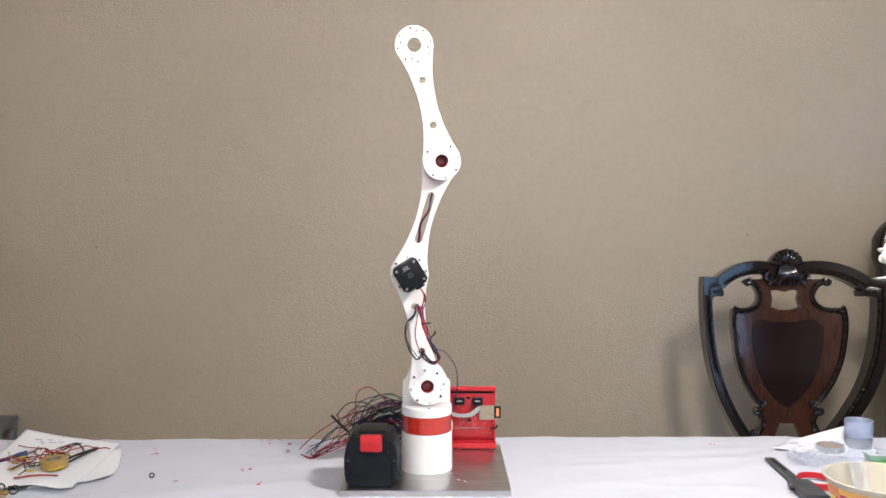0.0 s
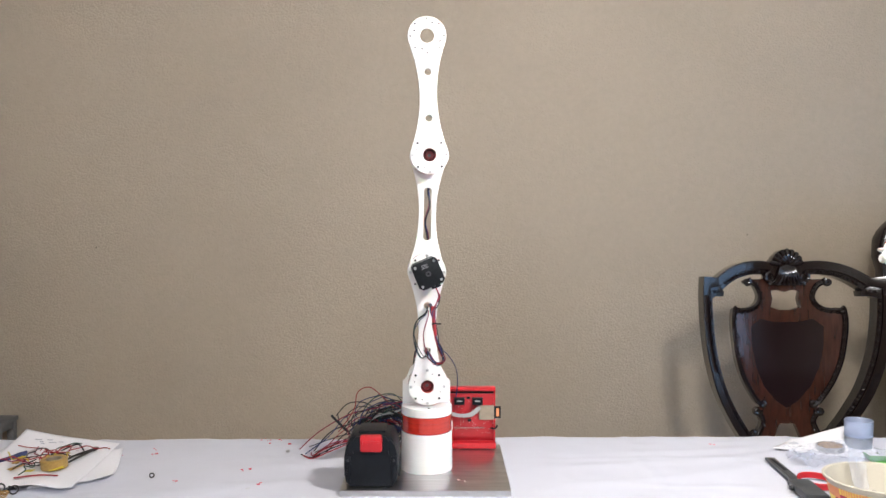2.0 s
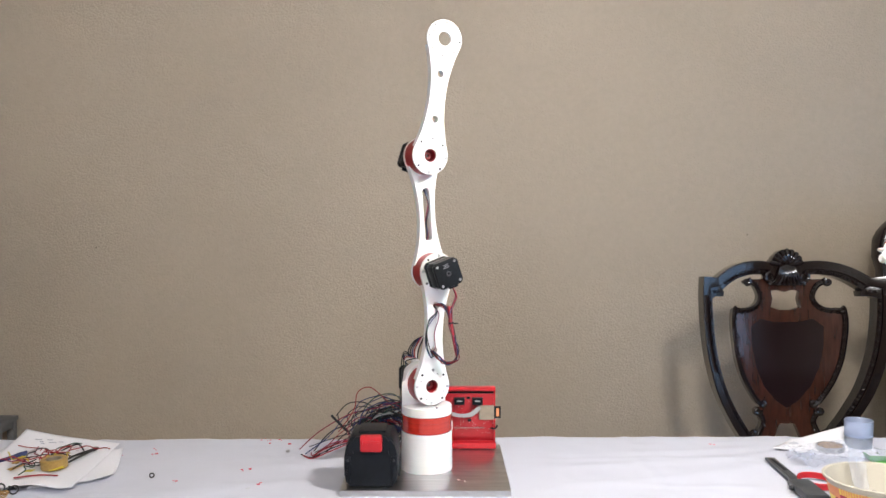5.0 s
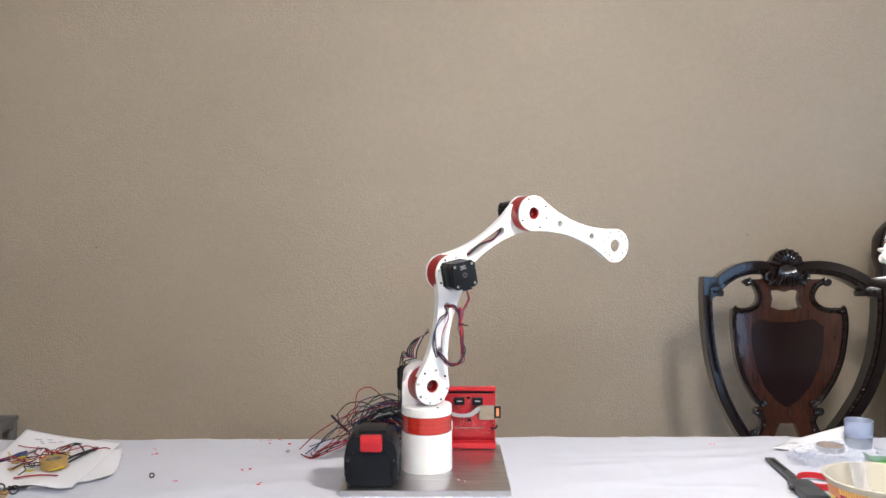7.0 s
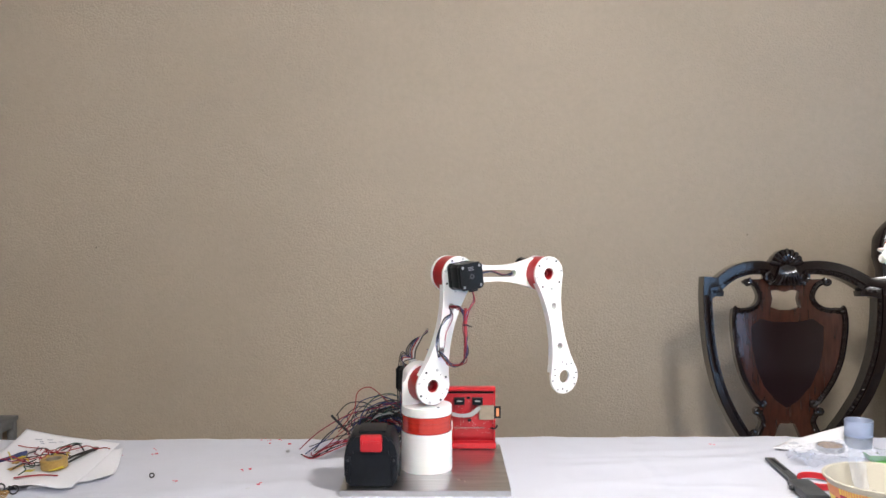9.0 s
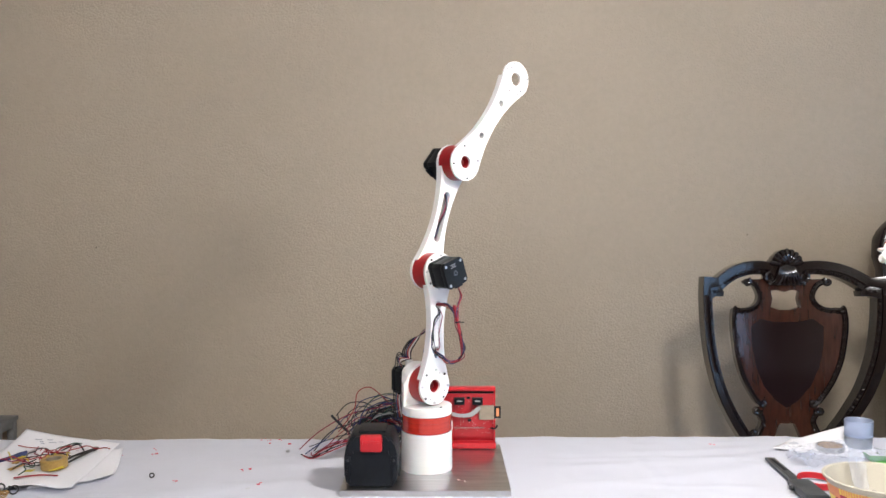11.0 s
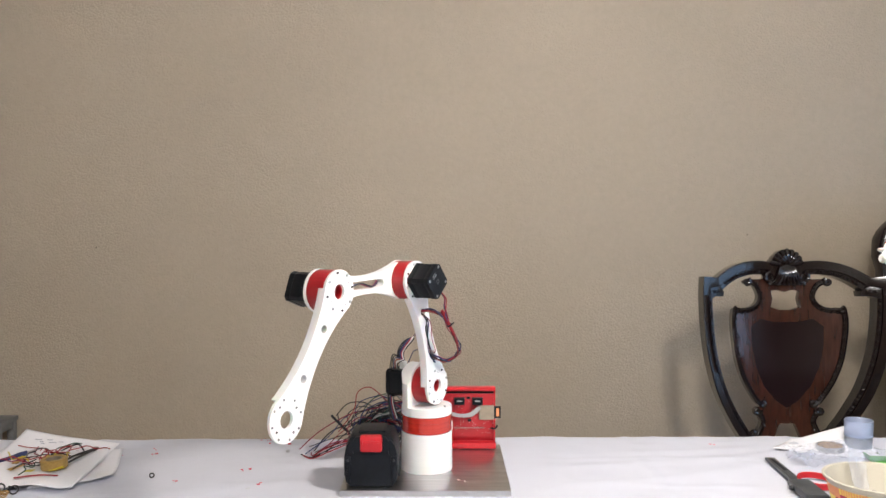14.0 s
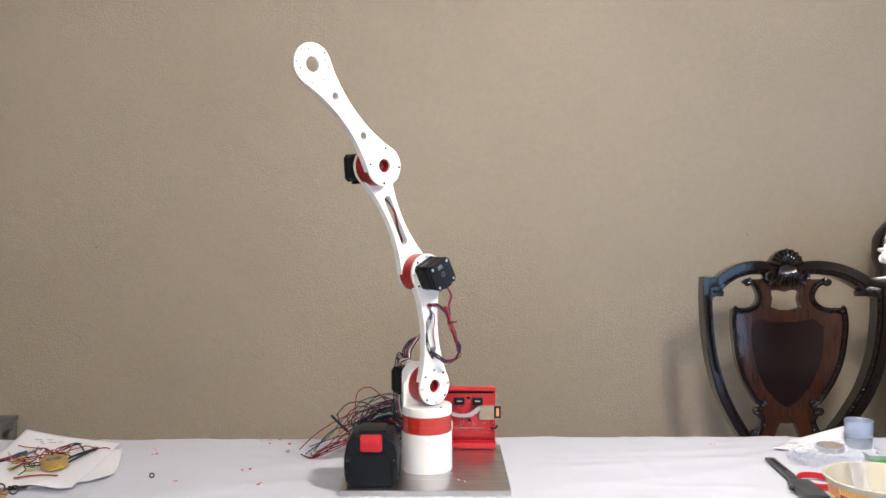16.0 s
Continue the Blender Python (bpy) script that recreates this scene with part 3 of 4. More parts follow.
# ---- the joints' angles in degrees, by time ----
TIMES = (0, 0.5, 1, 1.5, 2, 2.5, 3, 3.5, 4, 4.2, 5.3, 6.3, 6.5, 7, 7.5, 8, 8.5, 9, 9.2, 11.3, 11.5, 12, 12.5, 13, 13.5, 14, 14.5, 15, 15.5, 16)
YAW = (3.9, 3.9, 3.9, 3.9, 3.9, 3.9, 3.9, 3.9, 8.3, 17.3, 27, 28.6, 28.8, 28.7, 28.9, 29.5, 29.8, 31.3, 33.2, 42.4, 45.5, 55.2, 53.8, 54.4, 56, 57.6, 56, 50.1, 44.6, 40.5)
Q1 = (-8.8, -12.8, -10.3, -5.1, -0.1, 5.4, 10.3, 15.4, 14.7, 11.8, 2.2, 8.1, 9.2, 11.6, 13.8, 16.2, 17.8, 15.3, 15, 0.6, -1.3, -8.8, -12.2, -15, -17.3, -18.9, -18.7, -14, -9.6, -4.9)
Q2 = (16, 21.7, 15.4, 8.7, 1.3, -6.3, -13.3, -19.6, -17.9, -14.5, 1, 33.7, 40.8, 58.5, 77.2, 95.1, 107, 91.7, 85.6, 6.3, -0.7, -21.1, -39.9, -58.1, -75.8, -90.9, -83, -64.4, -45.2, -26.7)
Q3 = (-13.5, -18.5, -15.8, -8.5, -1.2, 6.8, 13.4, 20.3, 20.3, 18.5, 6, 62.8, 75.8, 108.2, 141.5, 173.2, 193.2, 169, 156, 20, 8.4, -29.3, -59.6, -90.7, -121, -145.4, -132.8, -103.2, -73.2, -42.1)


def smooth(values, t):
    # A curve through the values that does not swing past them.
    k = max(i for i in range(len(TIMES) - 1) if TIMES[i] <= t + 1e-9)

    def slope(i):
        if i == 0 or i == len(TIMES) - 1:
            return 0.0
        h0, h1 = TIMES[i] - TIMES[i - 1], TIMES[i + 1] - TIMES[i]
        d0, d1 = (values[i] - values[i - 1]) / h0, (values[i + 1] - values[i]) / h1
        if d0 * d1 <= 0:
            return 0.0
        w0, w1 = 2 * h1 + h0, h1 + 2 * h0
        return (w0 + w1) / (w0 / d0 + w1 / d1)
    h = TIMES[k + 1] - TIMES[k]
    s = (t - TIMES[k]) / h
    return ((2 * s ** 3 - 3 * s * s + 1) * values[k] + (s ** 3 - 2 * s * s + s) * h * slope(k)
            + (3 * s * s - 2 * s ** 3) * values[k + 1] + (s ** 3 - s * s) * h * slope(k + 1))


def motions():
    turn, low, mid, up = [], [], [], []
    for i in range(161):
        t = i / 10
        y, a, b, c = (smooth(v, t) for v in (YAW, Q1, Q2, Q3))
        spin = pose(0, 0, 0, 0, 0, y)
        u1, z1 = L1 * math.sin(radians(a)), SHOULDER + L1 * math.cos(radians(a))
        u2, z2 = u1 + L2 * math.sin(radians(b)), z1 + L2 * math.cos(radians(b))
        turn.append((t, spin))
        low.append((t, spin @ pose(0, 0, SHOULDER, 0, a, 0)))
        mid.append((t, spin @ pose(u1, 0, z1, 0, b, 0)))
        up.append((t, spin @ pose(u2, 0, z2, 0, c, 0)))
    walk(TURRET, turn)
    walk(LOWER, low)
    walk(MIDDLE, mid)
    walk(UPPER, up)


# ---- dining chair ----
def both(pts):
    # Left half of an outline, from top to bottom, mirrored to a closed one.
    return pts + [(-x, z) for x, z in reversed(pts) if abs(x) > 1e-6]


def rail_profile(w, d, bed, rise=0.0):
    # Across from 0 to w, depth d: a broad smooth front, then a step down to a bed for the carving.
    k = 1 if w > 0 else -1
    return [(0, d / 2), (0, -d / 2 + rise + 0.0025), (k * 0.0025, -d / 2 + rise), (w * 0.60, -d / 2), (w * 0.65, -d / 2 + 0.001), (w * 0.67, -d / 2 + bed), (w, -d / 2 + bed), (w, d / 2)]


BOW = 1.3        # the chair's back is hollow: its sides come forward


def hollow(bm, slices=False):
    if slices:
        for k in range(-16, 17):
            geom = bm.verts[:] + bm.edges[:] + bm.faces[:]
            bmesh.ops.bisect_plane(bm, geom=geom, plane_co=(k * 0.0095 + 0.001, 0, 0), plane_no=(1, 0, 0))
    for v in bm.verts:
        v.co.y -= BOW * v.co.x ** 2
    return bm


def beside(path, w):
    # The path moved to its left by w.
    out = []
    for i, (x, z) in enumerate(path):
        a, b = path[max(i - 1, 0)], path[min(i + 1, len(path) - 1)]
        dx, dz = b[0] - a[0], b[1] - a[1]
        n = math.hypot(dx, dz)
        out.append((x - dz / n * w, z + dx / n * w))
    return out


def beads(path, r, step, y, n=10):
    # A carved string of small leaves and beads.
    pts = spline([(x, 0, z) for x, z in path], max(n, 4))
    out, acc = [], 0.0
    for p, q in zip(pts, pts[1:]):
        acc += (q - p).length
        if acc > step:
            acc = 0
            ang = math.degrees(math.atan2(q.x - p.x, q.z - p.z))
            b = bmesh.new()
            bmesh.ops.create_icosphere(b, subdivisions=1, radius=r)
            k = len(out)
            bmesh.ops.scale(b, vec=(0.75 if k % 2 else 1.1, 0.8, 1.25 if k % 2 else 0.6), verts=b.verts)
            b.transform(pose(p.x, y, p.z, 0, ang + (28 if k % 3 else -28), 0))
            out.append(b)
    return join(out)


def scroll(x, z, r, turn, s, y=-0.006):
    # A carved volute.
    pts = []
    for i in range(20):
        a = radians(turn + s * i * 24)
        q = r * (1 - i / 24)
        pts.append((x + q * math.cos(a), y, z + q * math.sin(a)))
    return bm_tube(pts, 0.0052, 8, 2, taper=lambda t: 1.2 - 0.5 * t)


def dining_chair():
    ch = thing("dining_chair", "dark carved mahogany dining chair with a shield-shaped back", "chair", pose(0.907, 0.835, 0))
    outer = [(-0.2335, 1.0005), (-0.2360, 0.9502), (-0.2325, 0.8745), (-0.2205, 0.7924), (-0.1950, 0.7086), (-0.1565, 0.6350), (-0.1320, 0.5978), (-0.095, 0.535), (-0.055, 0.46)]
    D = 0.044
    for s in (1, -1):
        path = [(s * x, z) for x, z in outer]
        p = part("back_post", hollow(bm_rail(path, rail_profile(s * 0.030, D, 0.006))), MAHOGANY, ch, "", 22)
        inner = beside([(v.x, v.z) for v in spline([(x, 0, z) for x, z in path[1:]], 8)], s * 0.0248)
        part("bead_carving", hollow(beads(inner, 0.0050, 0.0080, -D / 2 + 0.005, 1)), MAHOGANY, p, "carved leaf beading")
        block = [(s * a, b) for a, b in ((-0.2335, 1.0030), (-0.1990, 1.0010), (-0.1900, 1.0000), (-0.1860, 0.9780), (-0.2150, 0.9745), (-0.2150, 0.9560), (-0.2350, 0.9560))]
        part("corner_block", hollow(bm_prism([block], -D / 2 - 0.0012, D / 2, 0.0015), True), MAHOGANY, p)
        step = [(s * a, b) for a, b in ((-0.2120, 0.9745), (-0.1860, 0.9780), (-0.1720, 0.9660), (-0.1740, 0.9530), (-0.1990, 0.9530), (-0.2030, 0.9490), (-0.2120, 0.9490))]
        part("corner_bed", hollow(bm_prism([step], -D / 2 + 0.004, D / 2, 0.0015), True), MAHOGANY, p)
        part("bead_carving", hollow(beads([(s * a, b) for a, b in ((-0.2060, 0.9660), (-0.1950, 0.9655), (-0.1850, 0.9660), (-0.1760, 0.9650))], 0.0048, 0.0070, -D / 2 + 0.003, 1)), MAHOGANY, p)
        arch = [(s * x, z) for x, z in ((-0.1975, 0.9975), (-0.1671, 1.0190), (-0.1291, 1.0360), (-0.0857, 1.0440), (-0.0471, 1.0420), (-0.0200, 1.0340))]
        a = part("top_rail", hollow(bm_rail(arch, rail_profile(-s * 0.035, D, 0.006))), MAHOGANY, ch, "", 22)
        line = beside([(v.x, v.z) for v in spline([(x, 0, z) for x, z in arch], 8)], -s * 0.0290)
        part("bead_carving", hollow(beads(line[3:], 0.0052, 0.0085, -D / 2 + 0.005, 1)), MAHOGANY, a, "carved leaf beading")
    # Shell crest: fluted rays fanning from the base, over scrolled acanthus strands.
    shell = both([(0, 1.0740), (-0.0150, 1.0690), (-0.0290, 1.0565), (-0.0390, 1.0423), (-0.0345, 1.0302), (-0.0470, 1.0183), (-0.0540, 1.0003), (-0.0475, 0.9853), (-0.0250, 0.9803)]) 
    crest = part("crest", bm_prism([shell], -0.024, 0.016, 0.004), MAHOGANY, ch, "carved shell crest")
    for i in range(9):
        a = radians(-76 + 19 * i)
        l = 0.037 - 0.003 * abs(i - 4) / 4
        x0, z0 = 0.005 * math.sin(a), 1.0300 + 0.005 * math.cos(a)
        part("flute", bm_tube([(x0, -0.024, z0), (x0 + 0.55 * l * math.sin(a), -0.032, z0 + 0.55 * l * math.cos(a)), (x0 + l * math.sin(a), -0.024, z0 + l * math.cos(a))], 0.0060, 8, 5, taper=lambda t: 0.45 + 0.72 * t), MAHOGANY, crest)
    for i in range(9):
        x = (i - 4) * 0.0072
        part("strand", bm_tube([(x * 0.55, -0.026, 1.0330), (x * 0.8, -0.033, 1.0120), (x * 1.05, -0.030, 0.9960), (x * 1.6, -0.024, 0.9830)], 0.0036, 8, 5), MAHOGANY, crest)
    for s in (1, -1):
        part("scroll", scroll(-s * 0.044, 1.0010, 0.0125, 90 if s > 0 else 90, s, -0.024), MAHOGANY, crest, "carved scroll")
    # Splat: a shield with a hand hole, scrolled shoulders and two spread feet at its base.
    left = [(-0.0300, 1.0010), (-0.0735, 0.9964), (-0.0983, 0.9981), (-0.1130, 0.9924), (-0.1098, 0.9846), (-0.0946, 0.9843), (-0.0790, 0.9760), (-0.0715, 0.9620), (-0.0705, 0.9460), (-0.0770, 0.9345), (-0.0860, 0.9275), (-0.1076, 0.9215), (-0.1263, 0.9245), (-0.1413, 0.9221), (-0.1451, 0.8986), (-0.1425, 0.8513), (-0.1333, 0.7918), (-0.1142, 0.7376), (-0.0854, 0.6888), (-0.0640, 0.6700), (-0.0793, 0.6700), (-0.0885, 0.6624), (-0.0861, 0.6523), (-0.0760, 0.6469), (-0.0680, 0.6287), (-0.0830, 0.6001), (-0.1005, 0.5720), (-0.105, 0.4926)]
    foot = [(-0.060, 0.4926), (-0.0432, 0.5514), (-0.0330, 0.5934), (-0.0215, 0.6230), (-0.0150, 0.6280), (0, 0.6270)]
    hole = [(-0.0366, 0.9672), (-0.0182, 0.9690), (0.0000, 0.9641), (0.0182, 0.9690), (0.0366, 0.9672), (0.0325, 0.9462), (0.0373, 0.9253), (0.0150, 0.9180), (-0.0150, 0.9180), (-0.0373, 0.9253), (-0.0325, 0.9462)]
    outline = left + foot + [(-x, z) for x, z in reversed(left + foot[:-1])]
    spl = part("splat", hollow(bm_prism([outline, hole], -0.010, 0.010, 0.0025), True), MAHOGANY_RED, ch, "red-brown veneered shield splat")
    inlay = both([(-0.0001, 0.8865), (-0.0300, 0.8868), (-0.0680, 0.8960), (-0.0930, 0.8755), (-0.0915, 0.8249), (-0.0800, 0.7711), (-0.0600, 0.7230), (-0.0270, 0.6850), (-0.0001, 0.6670)])
    part("inlay", hollow(bm_prism([inlay], -0.0104, -0.0095), True), VENEER_DARK, spl, "dark flame veneer inlay")
    for s in (1, -1):
        pe = [(-0.004, 0.012), (-0.005, -0.012), (0.000, -0.016), (0.005, -0.014), (0.009, -0.009), (0.009, 0.012)]
        pe = pe if s > 0 else [(-w, y) for w, y in pe]
        for run in (((-0.1400, 0.9190), (-0.1435, 0.8900), (-0.1410, 0.8513), (-0.1320, 0.7918), (-0.1125, 0.7376), (-0.0840, 0.6900), (-0.0690, 0.6770)),
                    ((-0.0960, 0.9890), (-0.0800, 0.9800), (-0.0700, 0.9620), (-0.0690, 0.9460), (-0.0780, 0.9310), (-0.0950, 0.9210), (-0.1200, 0.9180), (-0.1380, 0.9170)),
                    ((-0.0790, 0.6620), (-0.0690, 0.6450), (-0.0660, 0.6287), (-0.0800, 0.6001), (-0.0970, 0.5720), (-0.1010, 0.4930))):
            path = [(s * x, z) for x, z in run]
            e = part("splat_edge", hollow(bm_rail(path, pe)), MAHOGANY, spl, "dark carved edge")
            part("bead_carving", hollow(beads(beside([(v.x, v.z) for v in spline([(x, 0, z) for x, z in path], 6)], s * 0.006), 0.0042, 0.011, -0.014, 1)), MAHOGANY, e)
        for x, z, r, t, d in ((-0.1030, 0.9900, 0.0085, 60, -1), (-0.1330, 0.9180, 0.0070, 100, 1), (-0.0640, 0.6800, 0.0075, 200, 1), (-0.0790, 0.6610, 0.0090, 20, -1), (-0.0930, 0.6010, 0.0090, 40, 1)):
            part("scroll", hollow(scroll(s * x, z, r, t if s > 0 else 180 - t, d * s, -0.012)), MAHOGANY, spl, "carved scroll")
    for o in ch.children:                       # the back leans a little
        o.matrix_basis = pose(0, 0, 0.95, -5, 0, 0) @ pose(0, 0, -0.95)
    part("back_shoe", bm_box(0.30, 0.05, 0.05, (0, 0, 0.47), 0.006), MAHOGANY, ch)
    part("seat", bm_prism([[(-0.22, 0.02), (-0.25, -0.40), (-0.20, -0.44), (0.20, -0.44), (0.25, -0.40), (0.22, 0.02)]], 0, 0.06, 0.012, pose(0, 0, 0.52, -90, 0, 0) @ pose(0, 0, 0, 180, 0, 0) @ pose(0, 0, 0, 180, 0, 0)), FABRIC, ch, "cream upholstered seat")
    part("seat_rail", join([bm_box(0.46, 0.03, 0.07, (0, -0.41, 0.43), 0.004), bm_box(0.40, 0.03, 0.07, (0, 0.0, 0.43), 0.004)] + [bm_box(0.03, 0.38, 0.07, (s * 0.21, -0.205, 0.43), 0.004) for s in (-1, 1)]), MAHOGANY, ch)
    leg = finish(bm_tube([(0, 0, 0.40), (0.0, -0.02, 0.3), (0, -0.005, 0.12), (0, -0.02, 0.0)], 0.026, 10, 6, taper=lambda t: 1.1 - 0.55 * t if t < 0.85 else 0.95), "leg", MAHOGANY)
    for x, y in ((-0.2, -0.39), (0.2, -0.39), (-0.19, 0.0), (0.19, 0.0)):
        again("leg", leg, ch, pose(x, y, 0.002))
    return ch


dining_chair()


def armchair():
    # Only the rounded ear of its tall back shows past the dining chair.
    a = thing("armchair", "tall reddish-brown carved wooden armchair against the wall", "armchair", pose(1.648, 1.12, 0))
    side = [(-0.300, 0.0), (-0.300, 0.55), (-0.318, 0.80), (-0.338, 0.93), (-0.350, 0.965), (-0.352, 1.0), (-0.364, 1.04), (-0.364, 1.09), (-0.352, 1.115), (-0.335, 1.135), (-0.30, 1.165), (-0.2, 1.2), (0, 1.22)]
    outline = side + [(-x, z) for x, z in reversed(side[:-1])]
    part("back_panel", bm_prism([outline], -0.02, 0.02, 0.006), VENEER_DARK, a)
    for s in (-1, 1):
        part("ear_carving", bm_tube([(s * 0.338, -0.022, 0.945), (s * 0.35, -0.026, 1.05), (s * 0.335, -0.024, 1.12), (s * 0.30, -0.022, 1.15)], 0.010, 8), MAHOGANY, a)
        part("arm_rest", bm_box(0.05, 0.40, 0.04, (s * 0.30, -0.22, 0.66), 0.01), MAHOGANY, a)
    part("seat", bm_box(0.56, 0.46, 0.10, (0, -0.25, 0.42), 0.02), FABRIC, a)
    leg = finish(bm_box(0.045, 0.045, 0.64, (0, 0, 0.32), 0.006), "leg", MAHOGANY)
    for s in (-1, 1):
        again("leg", leg, a, pose(s * 0.30, -0.40, 0))


armchair()


def console_table():
    t = thing("console_table", "narrow grey metal console table against the wall", "console table", pose(-1.885, 1.28, 0))
    part("tabletop", bm_box(1.10, 0.125, 0.014, (0, 0, 0.513), 0.003), GREYMETAL, t)
    part("rim", join([bm_box(1.04, 0.010, 0.02, (0, -0.045, 0.496)), bm_box(0.010, 0.08, 0.02, (0.54, 0, 0.496))]), GREYMETAL, t)
    leg = finish(bm_box(0.022, 0.022, 0.506, (0, 0, 0.253), 0.002), "leg", GREYMETAL)
    for x in (-0.515, 0.536):
        for y in (-0.045, 0.045):
            again("leg", leg, t, pose(x, y, 0.0005))


console_table()


# ---- on the plate ----
def battery():
    b = thing("battery_pack", "black cordless tool battery with a red release button", "battery", pose(-0.0815, -0.053, PLATE))
    half = [(0.0315, 0.0), (0.0385, 0.007), (0.0412, 0.030), (0.0408, 0.046), (0.0372, 0.063), (0.0325, 0.0735), (0.0285, 0.0775)]
    part("shell", bm_prism([[(-x, z) for x, z in half] + [(x, z) for x, z in reversed(half)]], -0.046, 0.028, 0.006), BLACKPL, b, "black moulded shell")
    for s in (-1, 1):
        part("corner_boss", bm_box(0.010, 0.010, 0.016, (s * 0.0345, -0.0425, 0.040), 0.003), BLACKPL, b)
        part("shoulder", bm_prism([[(0.026, 0.050), (0.0395, 0.050), (0.036, 0.064), (0.030, 0.072), (0.026, 0.072)]], -0.0475, -0.030, 0.0025, None if s > 0 else pose(0, -0.0775, 0, 0, 0, 180)), BLACKPL, b)
    part("front_bezel", bm_prism([[(-0.026, 0.050), (0.026, 0.050), (0.028, 0.068), (0.022, 0.0765), (-0.022, 0.0765), (-0.028, 0.068)]], -0.0475, -0.042, 0.0015), BLACKPL, b)
    part("rail_block", bm_box(0.042, 0.050, 0.006, (0, 0.0, 0.0775), 0.002), BLACKPL, b)
    for s in (-1, 1):
        part("side_rib", bm_box(0.004, 0.04, 0.026, (s * 0.0405, -0.006, 0.024), 0.0015), BLACKPL, b)
        part("corner_rib", bm_box(0.005, 0.004, 0.026, (s * 0.0335, -0.0462, 0.020), 0.0015), BLACKPL, b)
        part("screw", drum(0.002, 0.001, 0.0003, 0.001, 12, pose(s * 0.0345, -0.0474, 0.041) @ AX), DARKSTEEL, b)
    btn = part("release_button", bm_box(0.0335, 0.016, 0.0245, (0.0005, -0.0445, 0.0665), 0.004), REDPL, b, "red release button")
    part("grip", bm_box(0.025, 0.004, 0.005, (0.0005, -0.0525, 0.0695), 0.0018), REDPL, btn)


battery()


def controller():
    c = thing("controller_board", "red circuit board in a red printed holder on the plate", "circuit board", pose(0, 0.12, 0))
    part("holder", join([bm_box(0.098, 0.006, 0.1058, (0.0686, 0.008, PLATE + 0.053), 0.001), bm_box(0.100, 0.024, 0.010, (0.0676, -0.004, PLATE + 0.006), 0.001),
                         bm_box(0.098, 0.012, 0.006, (0.0686, 0.001, 0.8621), 0.001), bm_box(0.003, 0.010, 0.094, (0.1159, 0.002, PLATE + 0.055), 0.0006)]), REDPL, c, "red printed holder")
    pcb = part("board", bm_box(0.093, 0.0018, 0.078, (0.0686, 0.0005, 0.8143), 0.0003), PCB, c, "red circuit board")
    part("dark_slot", bm_box(0.092, 0.001, 0.0022, (0.0705, -0.0008, 0.8556)), BLACKPL, pcb)
    for x in (0.0547, 0.0863):
        s = part("socket", bm_box(0.018, 0.010, 0.012, (x, -0.005, 0.8412), 0.001), BLACKPL, pcb, "black header socket")
        part("contact", bm_box(0.009, 0.001, 0.0022, (x, -0.0105, 0.8422)), SOLDER, s, "pale plug")
    part("ribbon_cable", bm_prism([[(v.x, v.z) for v in spline([(0.0419, 0, 0.8232), (0.0567, 0, 0.8192), (0.0735, 0, 0.8222), (0.0873, 0, 0.8332)], 8)] +
                                   [(v.x, v.z) for v in spline([(0.0932, 0, 0.8292), (0.0774, 0, 0.8152), (0.0567, 0, 0.8133), (0.0419, 0, 0.8162)], 8)]], -0.0085, -0.0075), RIBBON, pcb, "grey ribbon cable")
    card = part("card_holder", bm_box(0.0265, 0.004, 0.025, (0.1021, -0.0025, 0.8207), 0.0006), CARD, pcb, "tarnished metal card holder")
    sd = part("memory_card", bm_box(0.012, 0.002, 0.0215, (0.1209, -0.0025, 0.8212), 0.0005), BLACKPL, card, "black memory card")
    part("sticker", bm_box(0.005, 0.0003, 0.014, (0.1214, -0.0037, 0.8212)), CUPORANGE, sd, "small orange and white label")
    pin = finish(bm_box(0.0013, 0.003, 0.0013), "pin", SOLDER)
    for i in range(22):
        again("pin", pin, pcb, pose(0.0458 + 0.0025 * i, -0.0015, 0.7933))
    rnd = random.Random(4)
    dot = finish(bm_lathe([(0.0007, 0), (0.0005, 0.0004), (0, 0.0005)], 8), "solder_joint", SOLDER)
    for i in range(46):
        x, z = (rnd.uniform(0.0458, 0.1130), rnd.uniform(0.8063, 0.7804)) if i < 28 else (rnd.uniform(0.0458, 0.0873), rnd.uniform(0.8501, 0.8083))
        again("solder_joint", dot, pcb, pose(x, -0.0004, z, 90, 0, 0))
    for x, z in ((0.0705, 0.8462), (0.0725, 0.8063)):
        part("chip", bm_box(0.006, 0.002, 0.004, (x, -0.0012, z), 0.0003), BLACKPL, pcb)
    part("plug_lead", bm_tube([(0.1090, -0.004, 0.7933), (0.1169, -0.006, 0.7933), (0.1209, -0.004, 0.7983)], 0.0017, 8), BLACKPL, pcb)


controller()


